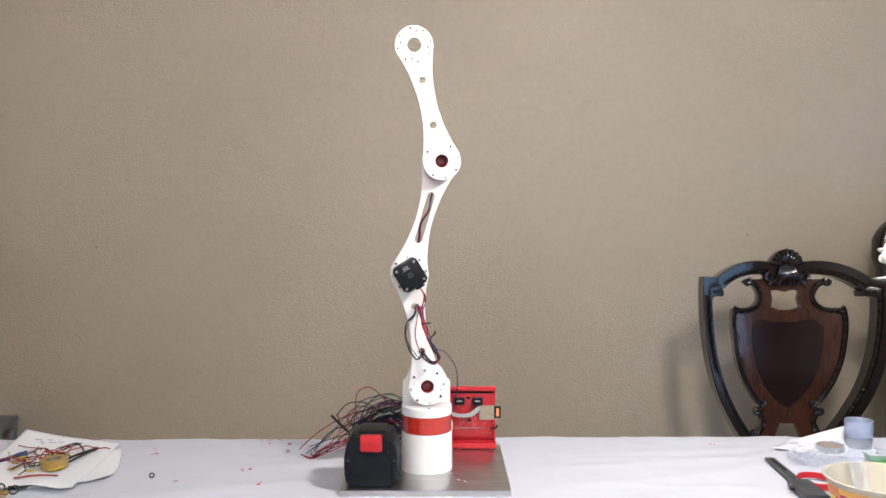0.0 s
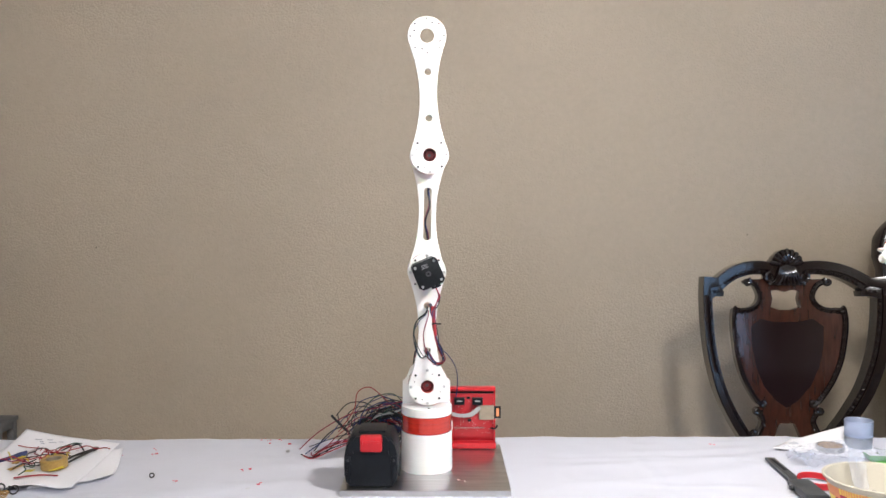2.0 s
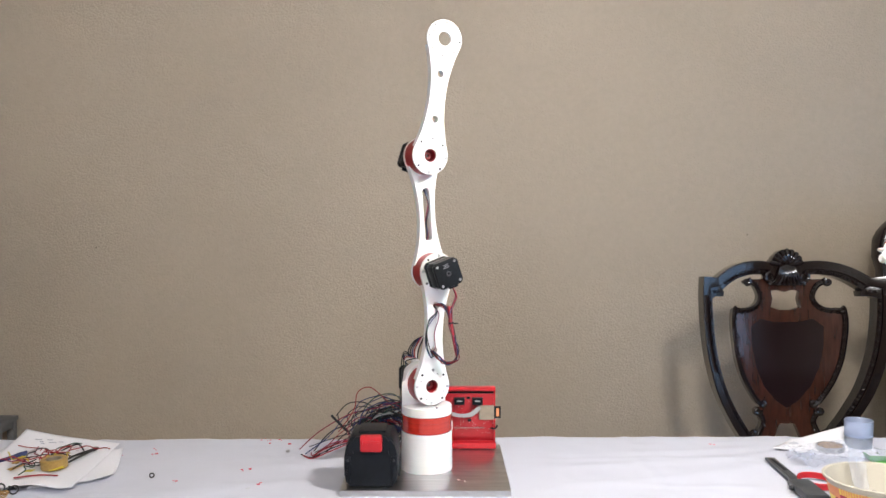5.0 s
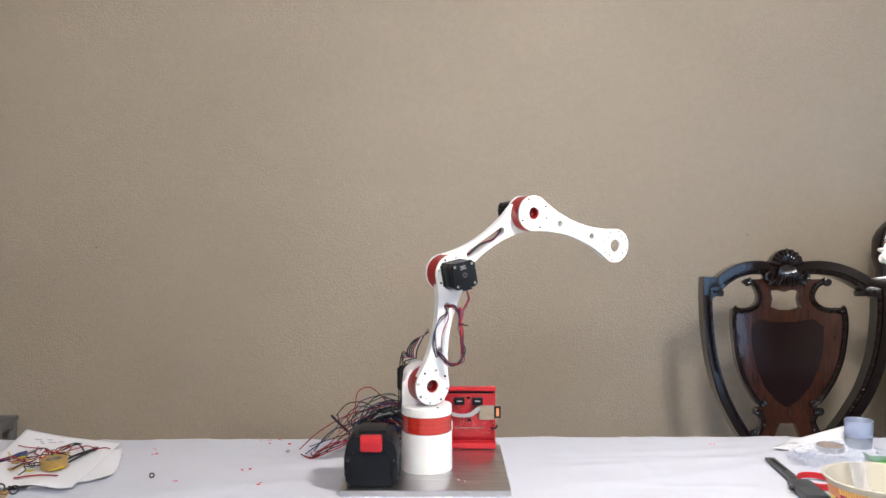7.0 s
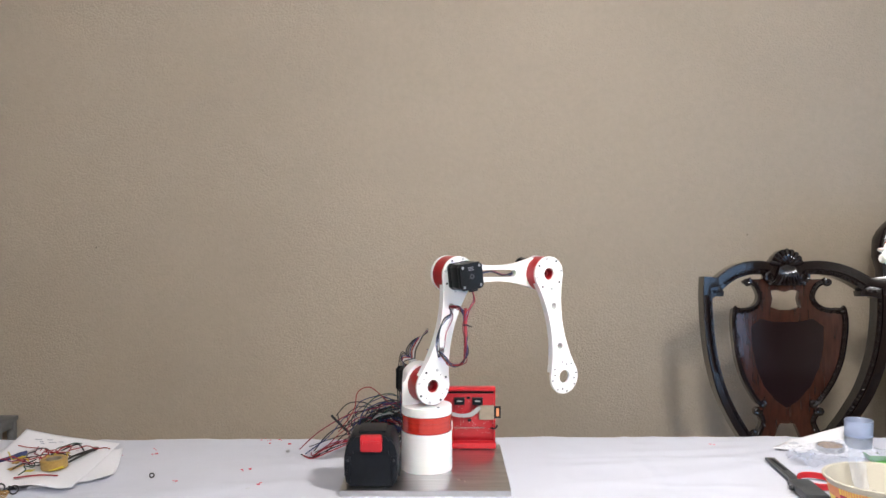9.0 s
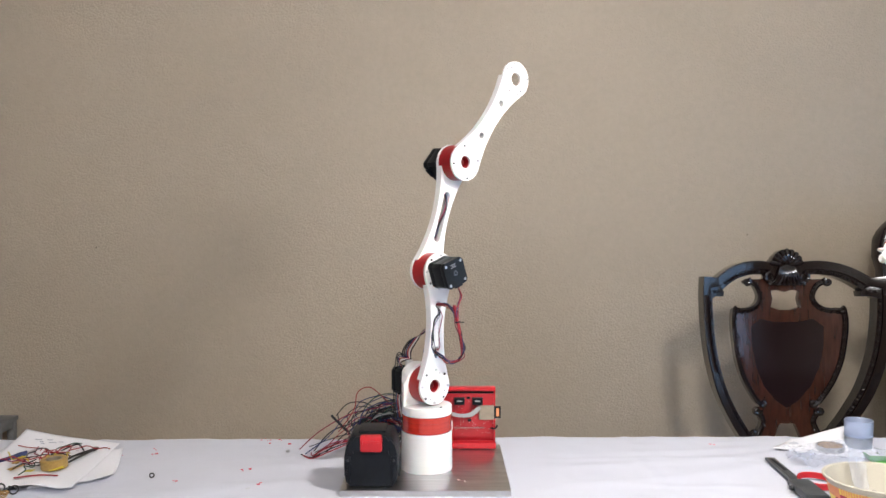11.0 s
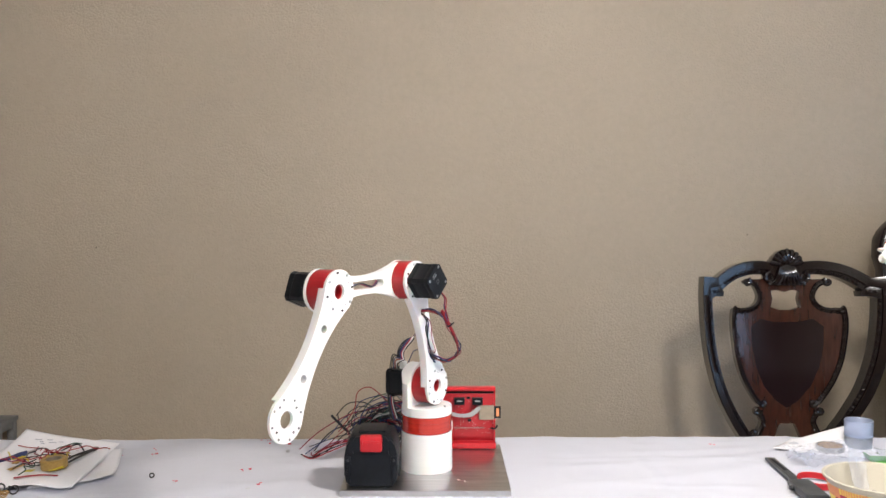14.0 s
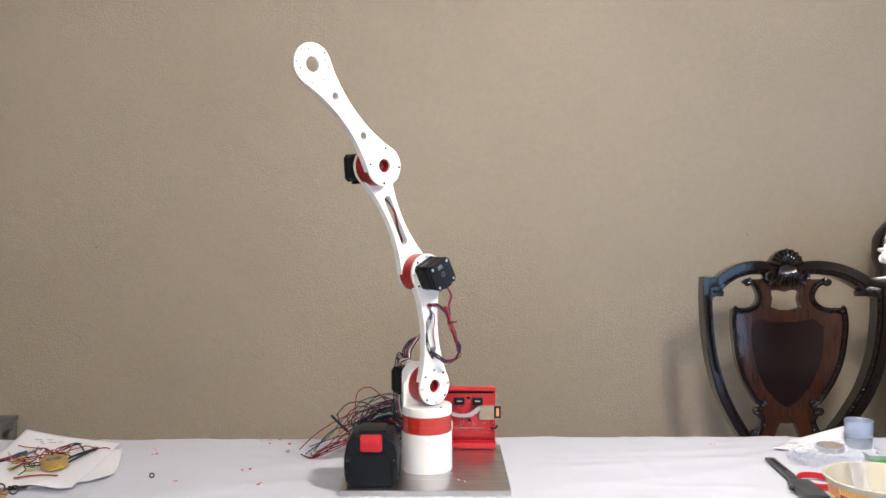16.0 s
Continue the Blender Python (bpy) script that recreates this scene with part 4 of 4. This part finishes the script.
def wire_tangle():
    t = thing("wire_tangle", "tangled red, black and blue wires beside the battery", "wires", pose(-0.09, 0.075, TOP))
    rnd = random.Random(21)
    cols = ["black", "blue", "black", "black", "pink", "black", "blue", "black", "red", "black", "green", "blue", "black"]
    for i in range(26):                        # arcs from the arm's foot out to loose ends on the cloth
        c = cols[i % len(cols)]
        up = rnd.uniform(0.01, 0.060)
        a = Vector((0.055 + rnd.uniform(-0.015, 0.0), rnd.uniform(-0.01, 0.05), rnd.uniform(0.04, 0.11)))
        e = Vector((rnd.uniform(-0.060, 0.0), rnd.uniform(-0.02, 0.03), rnd.uniform(0.01, 0.06)))
        if i % 4 == 0:
            e = Vector((rnd.uniform(-0.125, -0.08), rnd.uniform(-0.02, 0.03), 0.004 + rnd.uniform(0.0, 0.03)))
        p = [a, a.lerp(e, 0.25) + Vector((rnd.uniform(-0.02, 0.02), rnd.uniform(-0.02, 0.02), up * 0.35)),
             a.lerp(e, 0.5) + Vector((rnd.uniform(-0.02, 0.02), rnd.uniform(-0.02, 0.02), up * 0.5)),
             a.lerp(e, 0.75) + Vector((rnd.uniform(-0.015, 0.015), rnd.uniform(-0.02, 0.02), up * 0.3)), e]
        for q in p:
            q.z = min(max(q.z, 0.003), 0.122)
        part("wire", bm_tube(p, rnd.choice((0.0008, 0.0009, 0.0011)), 6, 7), WIRES[c], t, c + " insulated wire")
    for i in range(40):                        # loops heaped in the middle
        c = cols[(i * 5 + 1) % len(cols)]
        m = Vector((rnd.uniform(-0.030, 0.040), rnd.uniform(-0.01, 0.03), rnd.uniform(0.035, 0.078)))
        r, w = rnd.uniform(0.012, 0.030), rnd.uniform(0, 6.28)
        p = [m + Vector((r * 1.3 * math.cos(w + k * 0.9), rnd.uniform(-0.012, 0.012), r * math.sin(w + k * 0.9))) for k in range(8)]
        for q in p:
            q.z = min(max(q.z, 0.003), 0.12)
        part("wire", bm_tube(p, 0.0009, 6, 6), WIRES[c], t, c + " insulated wire")
    # Two tall loops, the grey ribbon and the connectors in the heap.
    part("wire", bm_tube([(0.045, 0.02, 0.07), (0.012, 0.015, 0.105), (-0.01, 0.01, 0.122), (-0.03, 0.01, 0.112), (-0.035, 0.0, 0.085), (-0.06, -0.01, 0.05)], 0.0009, 6), WIRES["red"], t, "red insulated wire")
    part("wire", bm_tube([(0.05, 0.02, 0.09), (0.03, 0.02, 0.108), (0.0, 0.01, 0.104), (-0.02, 0.0, 0.08), (-0.015, 0.0, 0.05)], 0.0009, 6), WIRES["green"], t, "green insulated wire")
    for k, (c, x) in enumerate((("red", 0.0), ("black", 0.004), ("red", -0.03), ("pink", -0.012))):
        part("wire", bm_tube([(-0.02, -0.01, 0.04), (-0.07, -0.015, 0.02 + 0.004 * k), (-0.105, -0.01 + 0.006 * k, 0.005), (-0.124 - x, 0.012 + 0.005 * k, 0.004)], 0.0011, 6), WIRES[c], t, c + " insulated wire")
    part("ribbon_cable", bm_rail([(0.005, 0.035), (-0.01, 0.05), (-0.006, 0.068), (0.012, 0.078), (0.035, 0.082), (0.05, 0.09)], [(0, -0.012), (0.0008, -0.012), (0.0008, 0.004), (0, 0.004)]), RIBBON, t, "grey ribbon cable")
    part("connector", bm_box(0.016, 0.01, 0.012, (0.012, -0.008, 0.052), 0.0012, pose(0, 0, 0, 0, 15, 0)), BLACKPL, t, "black connector")
    part("connector", bm_box(0.012, 0.008, 0.008, (-0.008, -0.016, 0.058), 0.001, pose(0, 0, 0, 0, -25, 0)), WIRES["white"], t, "white connector")
    part("probe_lead", bm_tube([(-0.045, -0.006, 0.05), (-0.062, -0.008, 0.067), (-0.072, -0.008, 0.078)], 0.0022, 8), WIRES["black"], t, "black sleeve")


wire_tangle()


# ---- on the cloth, beside the paper ----
def sheet(name, label, category, corners, lift, mat, seed, n=22):
    # A thin sheet between four corners (x, y), lifted and rippled.
    rnd = random.Random(seed)
    ph = [rnd.uniform(0, 6) for _ in range(4)]
    a, b, c, d = (Vector((*q, 0)) for q in corners)
    bm = bmesh.new()
    rows = []
    for i in range(n + 1):
        u = i / n
        row = []
        for j in range(n + 1):
            v = j / n
            p = (a.lerp(b, u)).lerp(d.lerp(c, u), v)
            z = TOP + 0.0045 + lift(u, v) + 0.0014 * (math.sin(5 * u + 3 * v + ph[0]) + math.sin(7 * v - 4 * u + ph[1])) * 0.5
            row.append(bm.verts.new((p.x, p.y, z)))
        rows.append(row)
    for r0, r1 in zip(rows, rows[1:]):
        for j in range(n):
            bm.faces.new((r0[j], r1[j], r1[j + 1], r0[j + 1]))
    ob = part(name, bm, mat, angle=70)
    mod = ob.modifiers.new("thickness", "SOLIDIFY")
    mod.thickness, mod.offset = 0.0004, 1
    return tagged(ob, label, category)


PAPER_CORNERS = ((-0.705, -0.098), (-0.528, -0.102), (-0.548, 0.140), (-0.742, 0.198))


def paper_lift(u, v):
    # Flat in the middle, the far corner standing up, the near edge wavy.
    return 0.004 + 0.013 * (1 - u) ** 1.5 * v ** 3 + 0.005 * max(0.0, 0.25 - v) * 4 * math.sin(6.5 * u + 0.4) ** 2


sheet("paper_sheet", "white paper sheet lying flat under another sheet", "paper", ((-0.60, -0.090), (-0.487, -0.044), (-0.535, 0.122), (-0.640, 0.080)),
      lambda u, v: 0.0004 + 0.008 * max(0, u - 0.7) * max(0, 0.3 - v) * 10, PAPER, 2)
paper = sheet("paper_sheet", "creased white paper sheet with faint pencil marks", "paper", PAPER_CORNERS, paper_lift, PAPER, 1, 34)
pa, pb, pc, pd = (Vector((*q, 0)) for q in PAPER_CORNERS)
for u, v, w in ((0.22, 0.86, 0.012), (0.27, 0.83, 0.007), (0.33, 0.88, 0.010), (0.38, 0.84, 0.013), (0.30, 0.80, 0.006), (0.62, 0.80, 0.010), (0.68, 0.74, 0.006), (0.45, 0.87, 0.008)):
    q = pa.lerp(pb, u).lerp(pd.lerp(pc, u), v)
    part("pencil_mark", bm_box(w, 0.0016, 0.0010, (q.x, q.y, TOP + 0.0058 + paper_lift(u, v))), PENCIL, paper)

PZ = TOP + 0.0105


def loose(name, label, category, bm, mat, group="", at=None):
    ob = part(name, bm, mat)
    return tagged(ob, label, category, group)


def tape_roll():
    t = tagged(part("tape_roll", drum(0.0205, 0.015, 0.001, 0.0125, 40, pose(0, 0, 0)), TAN), "roll of tan masking tape lying on paper", "tape roll")
    t.matrix_basis = pose(-0.598, -0.004, PZ, 3, -2, 0)
    part("core", drum(0.0124, 0.0148, 0.0004, 0.0112, 32), CARD, t, "cardboard core")


tape_roll()


def offcuts():
    rnd = random.Random(9)
    cols = ["red", "black", "yellow", "red", "green", "pink", "black", "red", "red"]
    for i in range(18):
        c = cols[i % len(cols)]
        x, y = rnd.uniform(-0.66, -0.605), rnd.uniform(-0.01, 0.075)
        a = rnd.uniform(0, 6.3)
        p = []
        for k in range(6):
            a += rnd.uniform(-1.1, 1.1)
            p.append((x, y, PZ + 0.0045 + rnd.uniform(0, 0.008)))
            x, y = x + 0.015 * math.cos(a), y + 0.015 * math.sin(a)
        loose("wire_offcut", c + " wire offcut lying on the paper", "wire", bm_tube(p, 0.0010, 6, 5), WIRES[c], "wire offcuts on the paper")
    loose("wire_offcut", "straight red wire offcut lying on the paper", "wire", bm_tube([(-0.636, -0.058, PZ), (-0.60, -0.050, PZ + 0.002), (-0.572, -0.050, PZ + 0.001)], 0.0013, 6), WIRES["red"], "wire offcuts on the paper")
    loose("wire_offcut", "thin black wire offcut lying on the paper", "wire", bm_tube([(-0.63, 0.09, PZ), (-0.61, 0.11, PZ + 0.006), (-0.585, 0.08, PZ + 0.001)], 0.0014, 6), WIRES["black"], "wire offcuts on the paper")
    for x, y, r, c in ((-0.655, -0.015, 40, "yellow"), (-0.668, 0.022, 70, "yellow"), (-0.625, -0.032, -40, "yellow"), (-0.588, -0.022, 10, "yellow"), (-0.630, 0.05, 20, "yellow")):
        ob = loose("tape_scrap", "torn scrap of yellow tape on the paper", "tape", bm_prism([[(-0.012, -0.004), (0.010, -0.005), (0.014, 0.003), (-0.009, 0.005)]], 0, 0.0006, 0, pose(0, 0, 0, 90, 0, 0)), TAN if r > 30 else WIRES[c], "tape scraps on the paper")
        ob.matrix_basis = pose(x, y, PZ + 0.003, 8, -10, r)
    for x, y in ((-0.622, 0.012), (-0.632, -0.01), (-0.612, 0.03)):
        loose("solder_bit", "small shiny solder bit on the paper", "solder", bm_lathe([(0, -0.002), (0.0035, 0), (0.002, 0.002), (0, 0.003)], 8, pose(x, y, PZ + 0.004)), SOLDER, "solder bits on the paper")


offcuts()


def tweezers():
    t = thing("tweezers", "dark steel tweezers lying on the paper", "tweezers", pose(-0.572, 0.085, PZ, 0, 0, 0))
    for s in (-1, 1):
        part("arm", bm_tube([(0.0, 0, 0.004), (-0.012 + s * 0.006, -0.045, 0.004), (-0.018 + s * 0.002, -0.105, 0.003)], 0.0022, 8, taper=lambda q: 1.1 - 0.5 * q), DARKSTEEL, t)
    part("joint", bm_box(0.008, 0.016, 0.004, (0.001, 0.003, 0.004), 0.001), DARKSTEEL, t)


tweezers()


def screwdriver():
    d = thing("screwdriver", "small screwdriver with a dark blue handle on paper", "screwdriver", pose(-0.676, 0.058, PZ + 0.005, 0, 0, 0))
    A = pose(0, 0, 0, 0, 0, 0) @ pose(0, 0, 0, 96, 0, -38)
    part("handle", bm_lathe([(0, -0.004), (0.004, -0.003), (0.0046, 0.01), (0.0036, 0.02), (0.0045, 0.05), (0.0044, 0.085), (0.003, 0.09), (0, 0.091)], 12, A), WIRES["blue"], d, "dark blue ribbed handle")
    part("shaft", bm_tube([(0, 0, -0.003), (0, 0, -0.03)], 0.0017, 8, 2), STEEL, d).matrix_basis = A
    return d


screwdriver()
for x, y, s, lab in ((-0.433, -0.03, 0.0042, "small steel nut standing on the cloth"), (-0.279, -0.088, 0.0045, "small steel nut lying on the cloth"), (-0.268, -0.092, 0.0035, "small steel nut lying on the cloth"), (-0.244, 0.11, 0.0035, "small pale plastic nut on the cloth")):
    up = s == 0.0042
    m = pose(x, y, TOP + (0.0062 if up else 0.003), 90 if up else 0, 0, 25)
    ob = part("nut", drum(s, 0.0032, 0.0005, s * 0.55, 6 if not up else 20), DARKSTEEL if up else STEEL)
    ob.matrix_basis = m
    tagged(ob, lab, "nut", "nuts on the cloth")


def charm_chain():
    c = thing("chain", "tangled brass and black chain on the cloth", "chain", pose(-0.632, -0.112, TOP + 0.004))
    ring = finish(bm_lathe([(0.0045, -0.001), (0.0058, 0), (0.0045, 0.001), (0.0035, 0), (0.0045, -0.001)], 16), "chain_ring", BRASS)
    dark = finish(bm_lathe([(0.006, -0.0012), (0.0075, 0), (0.006, 0.0012), (0.005, 0), (0.006, -0.0012)], 16), "chain_ring", DARKSTEEL)
    rnd = random.Random(5)
    for i in range(16):
        again("chain_ring", dark if i % 3 == 0 else ring, c, pose(rnd.uniform(-0.03, 0.022), rnd.uniform(-0.02, 0.008), rnd.uniform(0.002, 0.010), rnd.uniform(-60, 60), rnd.uniform(-60, 60), 0))
    part("cord", bm_tube([(0.0, -0.01, 0.004), (0.02, -0.005, 0.008), (0.024, 0.004, 0.006), (0.012, 0.008, 0.008)], 0.0015, 6), BLACKPL, c)


charm_chain()


def crumbs():
    rnd = random.Random(13)
    spots = [(-0.292, 0.183), (-0.284, 0.168), (-0.255, 0.162), (-0.305, 0.19), (-0.27, 0.19), (-0.295, 0.006), (-0.29, 0.005), (-0.258, -0.07), (0.513, 0.166), (-0.39, -0.04), (-0.48, 0.13), (-0.47, 0.1), (-0.53, 0.09)]
    bits = []
    for x, y in spots:
        for k in range(2):
            b = bmesh.new()
            bmesh.ops.create_icosphere(b, subdivisions=1, radius=rnd.uniform(0.0009, 0.0022))
            bmesh.ops.scale(b, vec=(rnd.uniform(1, 2.4), 1.4, 0.5), verts=b.verts)
            xx, yy = x + rnd.uniform(-0.006, 0.006), y + rnd.uniform(-0.006, 0.006)
            b.transform(pose(xx, yy, TOP + cloth_height(xx, yy) + 0.0008, 0, 0, rnd.uniform(0, 180)))
            bits.append(b)
    tagged(part("crumbs", join(bits), CRUMB), "scattered pink-red plastic crumbs on the cloth", "crumbs", kind="stuff")


crumbs()


# ---- on the cloth, by the cup ----
def calliper():
    c = thing("calliper", "dark grey calliper lying on the cloth", "calliper", pose(0.573, 0.052, TOP + 0.005, 0, 0, -2))
    part("beam", bm_box(0.015, 0.235, 0.004, (0.0, -0.115, 0.003), 0.0006), CALGREY, c)
    part("groove", bm_box(0.005, 0.06, 0.0006, (0, -0.04, 0.0053)), BLACKPL, c)
    part("slider", bm_box(0.032, 0.075, 0.010, (-0.002, -0.165, 0.005), 0.002), CALGREY, c, "dark grey plastic slider")
    part("thumb_screw", bm_lathe([(0, 0), (0.0035, 0), (0.0035, 0.005), (0, 0.005)], 14, pose(-0.0175, -0.150, 0.003, 0, -90, 0)), DARKSTEEL, c)
    part("jaw", bm_prism([[(0, 0), (0.012, 0), (0.012, 0.02), (0.004, 0.045), (0, 0.045)]], 0, 0.004, 0.0005, pose(-0.008, -0.20, 0.001, 90, 0, 90)), CALGREY, c)


calliper()
r = tagged(part("plastic_ring", drum(0.0285, 0.010, 0.0010, 0.0262, 56), REDPL), "thin red plastic ring lying on the cloth", "ring")
r.matrix_basis = pose(0.599, -0.066, TOP + 0.0035, 2, 2, 0)


def noodle_cup():
    c = thing("noodle_cup", "cream foam noodle cup with yellow and red print", "cup", pose(0.606, -0.240, TOP + 0.002))
    H, R, B = 0.068, 0.070, 0.050
    prof = [(0, 0), (B, 0), (B + 0.001, 0.002), (R - 0.003, H - 0.006), (R + 0.001, H - 0.004), (R + 0.0016, H - 0.001), (R, H), (R - 0.003, H - 0.001), (R - 0.0055, H - 0.008), (B - 0.003, 0.004), (0, 0.004)]
    part("shell", bm_lathe(prof, 72), CUPWHITE, c)

    def wrap(name, z0, z1, a0, a1, mat, lift, label=""):
        # A printed patch that follows the wall from angle a0 to a1.
        bm = bmesh.new()
        n = max(2, int((a1 - a0) / 4))
        def q(a, z, k):
            rr = B + 0.001 + (R - 0.003 - B - 0.001) * (z - 0.002) / (H - 0.008) + k
            return bm.verts.new((rr * math.cos(radians(a)), rr * math.sin(radians(a)), z))
        rings = [[q(a0 + (a1 - a0) * i / n, z, k) for z, k in ((z0, 0), (z0, lift), (z1, lift), (z1, 0))] for i in range(n + 1)]
        for s, t in zip(rings, rings[1:]):
            for j in range(3):
                bm.faces.new((s[j], s[j + 1], t[j + 1], t[j]))
        part(name, bm, mat, c, label)
    wrap("yellow_print", 0.010, 0.058, 150, 395, CUPYELLOW, 0.0003, "yellow printed band")
    wrap("crimson_print", 0.006, 0.050, 186, 206, CUPRED, 0.0006, "crimson printed patch")
    wrap("orange_print", 0.044, 0.058, 168, 196, CUPORANGE, 0.0007, "orange printed picture")
    for i in range(10):
        wrap("stripe", 0.050, 0.0585, 199 + 3.2 * i, 200.8 + 3.2 * i, CUPORANGE, 0.0006)
    for i, (a, w) in enumerate(((236, 3), (240, 5), (246, 3))):
        wrap("print_bar", 0.0505, 0.0545, a, a + w, CUPDARK, 0.0007, "illegible dark print")
    wrap("emblem", 0.026, 0.044, 192, 200, CUPWHITE, 0.0008, "plain pale emblem")
    part("wrapper", crumple(0.07, 0.06, 18, 0.014, 3), FILMPL, c, "crumpled clear wrapper").matrix_basis = pose(0.0, 0.005, 0.030, 0, 0, 20)
    part("wrapper", crumple(0.030, 0.065, 12, 0.007, 8), FILMPL, c, "crumpled clear wrapper").matrix_basis = pose(-0.010, 0.040, 0.068, 62, 14, 18)


def crumple(w, h, n, amp, seed):
    bm = bmesh.new()
    rows = []
    for i in range(n + 1):
        row = []
        for j in range(n + 1):
            x, y = (i / n - 0.5) * w, (j / n - 0.5) * h
            k = noise.noise((x * 55 + seed * 3.1, y * 55, seed)) + 0.6 * noise.noise((x * 130, y * 130 + seed, 2.0))
            row.append(bm.verts.new((x + 0.1 * amp * k, y - 0.1 * amp * k, amp * k)))
        rows.append(row)
    for r0, r1 in zip(rows, rows[1:]):
        for j in range(n):
            bm.faces.new((r0[j], r1[j], r1[j + 1], r0[j + 1]))
    bmesh.ops.solidify(bm, geom=bm.faces[:], thickness=0.0004)
    return bm


noodle_cup()


def jar():
    j = thing("plastic_jar", "frosted bluish plastic jar standing on the cloth", "jar", pose(0.762, 0.136, TOP + 0.002))
    part("lower_wall", bm_lathe([(0.0, 0.0), (0.0225, 0.0), (0.0230, 0.001), (0.0232, 0.0225), (0.0225, 0.0225), (0.0222, 0.003), (0, 0.002)], 48), FROST_LOW, j)
    part("upper_wall", bm_lathe([(0.0232, 0.0230), (0.0240, 0.0235), (0.0240, 0.0255), (0.0233, 0.026), (0.0240, 0.050), (0.0236, 0.051), (0.0230, 0.050), (0.0224, 0.0230), (0.0232, 0.0230)], 48), FROST, j, "frosted bluish upper wall")
    part("content", drum(0.0221, 0.0205, 0.001, 0, 40, pose(0, 0, 0.0025)), MURK, j, "grey murky filling")


jar()


def lid():
    d = thing("round_lid", "round steel lid with a worn brass top", "lid", pose(0.704, 0.118, TOP + 0.003, 2, -2, 0))
    part("rim", drum(0.0235, 0.011, 0.0012, 0.021, 44), STEEL, d)
    part("top", bm_lathe([(0, 0.001), (0.0209, 0.001), (0.0209, 0.0085), (0.019, 0.0098), (0.004, 0.0102), (0, 0.0108)], 40), BRASS, d, "worn brass top")


lid()
sheet("paper_sheet", "white paper sheet with a raised corner", "paper", ((0.605, 0.125), (0.765, 0.055), (0.800, 0.195), (0.665, 0.190)), lambda u, v: 0.030 * max(0, u - 0.1) * max(0, v - 0.45) * 2.2, PAPER, 7)
bag = tagged(part("plastic_bag", crumple(0.15, 0.09, 26, 0.007, 5), FILMPL), "crumpled clear plastic bag on the cloth", "plastic bag")
bag.matrix_basis = pose(0.690, 0.060, TOP + 0.018, 6, -3, 8)
bag = tagged(part("plastic_bag", crumple(0.05, 0.035, 14, 0.012, 2), FILMPL), "small crumpled clear plastic wrapper on the cloth", "plastic bag")
bag.matrix_basis = pose(0.622, 0.045, TOP + 0.017, 0, 0, 50)
tray = tagged(part("green_tray", bm_prism([[(-0.05, 0), (0.05, 0), (0.054, 0.009), (0.051, 0.009), (0.047, 0.003), (-0.047, 0.003), (-0.051, 0.009), (-0.054, 0.009)]], -0.03, 0.03, 0.0008), GREENPL), "shallow green plastic tray on the cloth", "tray")
tray.matrix_basis = pose(0.79, 0.040, TOP + 0.004, 0, 0, -6)


def flower_vase():
    v = thing("flower_vase", "white flowers in a slim vase on the table", "flowers", pose(0.868, 0.12, TOP + 0.003))
    part("vase", bm_lathe([(0, 0), (0.03, 0), (0.034, 0.02), (0.03, 0.10), (0.02, 0.15), (0.024, 0.17), (0.021, 0.17), (0.017, 0.15), (0, 0.02)], 28), GREYMETAL, v)
    rnd = random.Random(3)
    for bx0, bz0 in ((-0.066, 0.345), (-0.045, 0.31), (-0.045, 0.372), (-0.01, 0.36)):
        part("stem", bm_tube([(0, 0, 0.1), (bx0 * 0.3, 0, 0.26), (bx0, 0, bz0)], 0.0018, 6), GREENPL, v)
        fl = []
        for k in range(16):
            b = bmesh.new()
            bmesh.ops.create_icosphere(b, subdivisions=2, radius=0.011)
            bmesh.ops.scale(b, vec=(1, 0.35, 0.8), verts=b.verts)
            b.transform(pose(bx0, 0, bz0, rnd.uniform(-180, 180), rnd.uniform(-90, 90), rnd.uniform(-180, 180)) @ pose(0.010, 0.004, 0))
            fl.append(b)
        part("blossom", join(fl), PETAL, v, "white ruffled blossom")


flower_vase()


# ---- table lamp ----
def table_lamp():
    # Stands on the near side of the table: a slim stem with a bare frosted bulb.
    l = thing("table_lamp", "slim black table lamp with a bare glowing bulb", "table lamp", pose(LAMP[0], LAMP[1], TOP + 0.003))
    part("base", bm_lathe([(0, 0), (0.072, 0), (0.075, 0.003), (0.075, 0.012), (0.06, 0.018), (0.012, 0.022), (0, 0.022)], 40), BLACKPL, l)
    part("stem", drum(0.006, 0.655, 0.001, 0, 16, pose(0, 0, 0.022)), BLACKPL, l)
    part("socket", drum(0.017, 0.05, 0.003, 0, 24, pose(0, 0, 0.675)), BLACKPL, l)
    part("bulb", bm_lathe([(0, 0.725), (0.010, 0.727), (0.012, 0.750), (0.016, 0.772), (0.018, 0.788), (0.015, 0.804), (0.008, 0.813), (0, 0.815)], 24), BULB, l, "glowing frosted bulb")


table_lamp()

# ---- floor boards ----
def floor_boards():
    fl = bpy.data.objects["floor"]
    me = finish(bm_box(1.79, 0.118, 0.0115, (0, 0, 0), 0.0012), "board", FLOORWOOD)
    for i in range(37):
        for j in range(3):
            x = X0 + 0.9 + 1.8 * j
            again("board", me, fl, pose(x, Y0 + 0.06 + 0.12 * i, -0.006))


floor_boards()


motions()
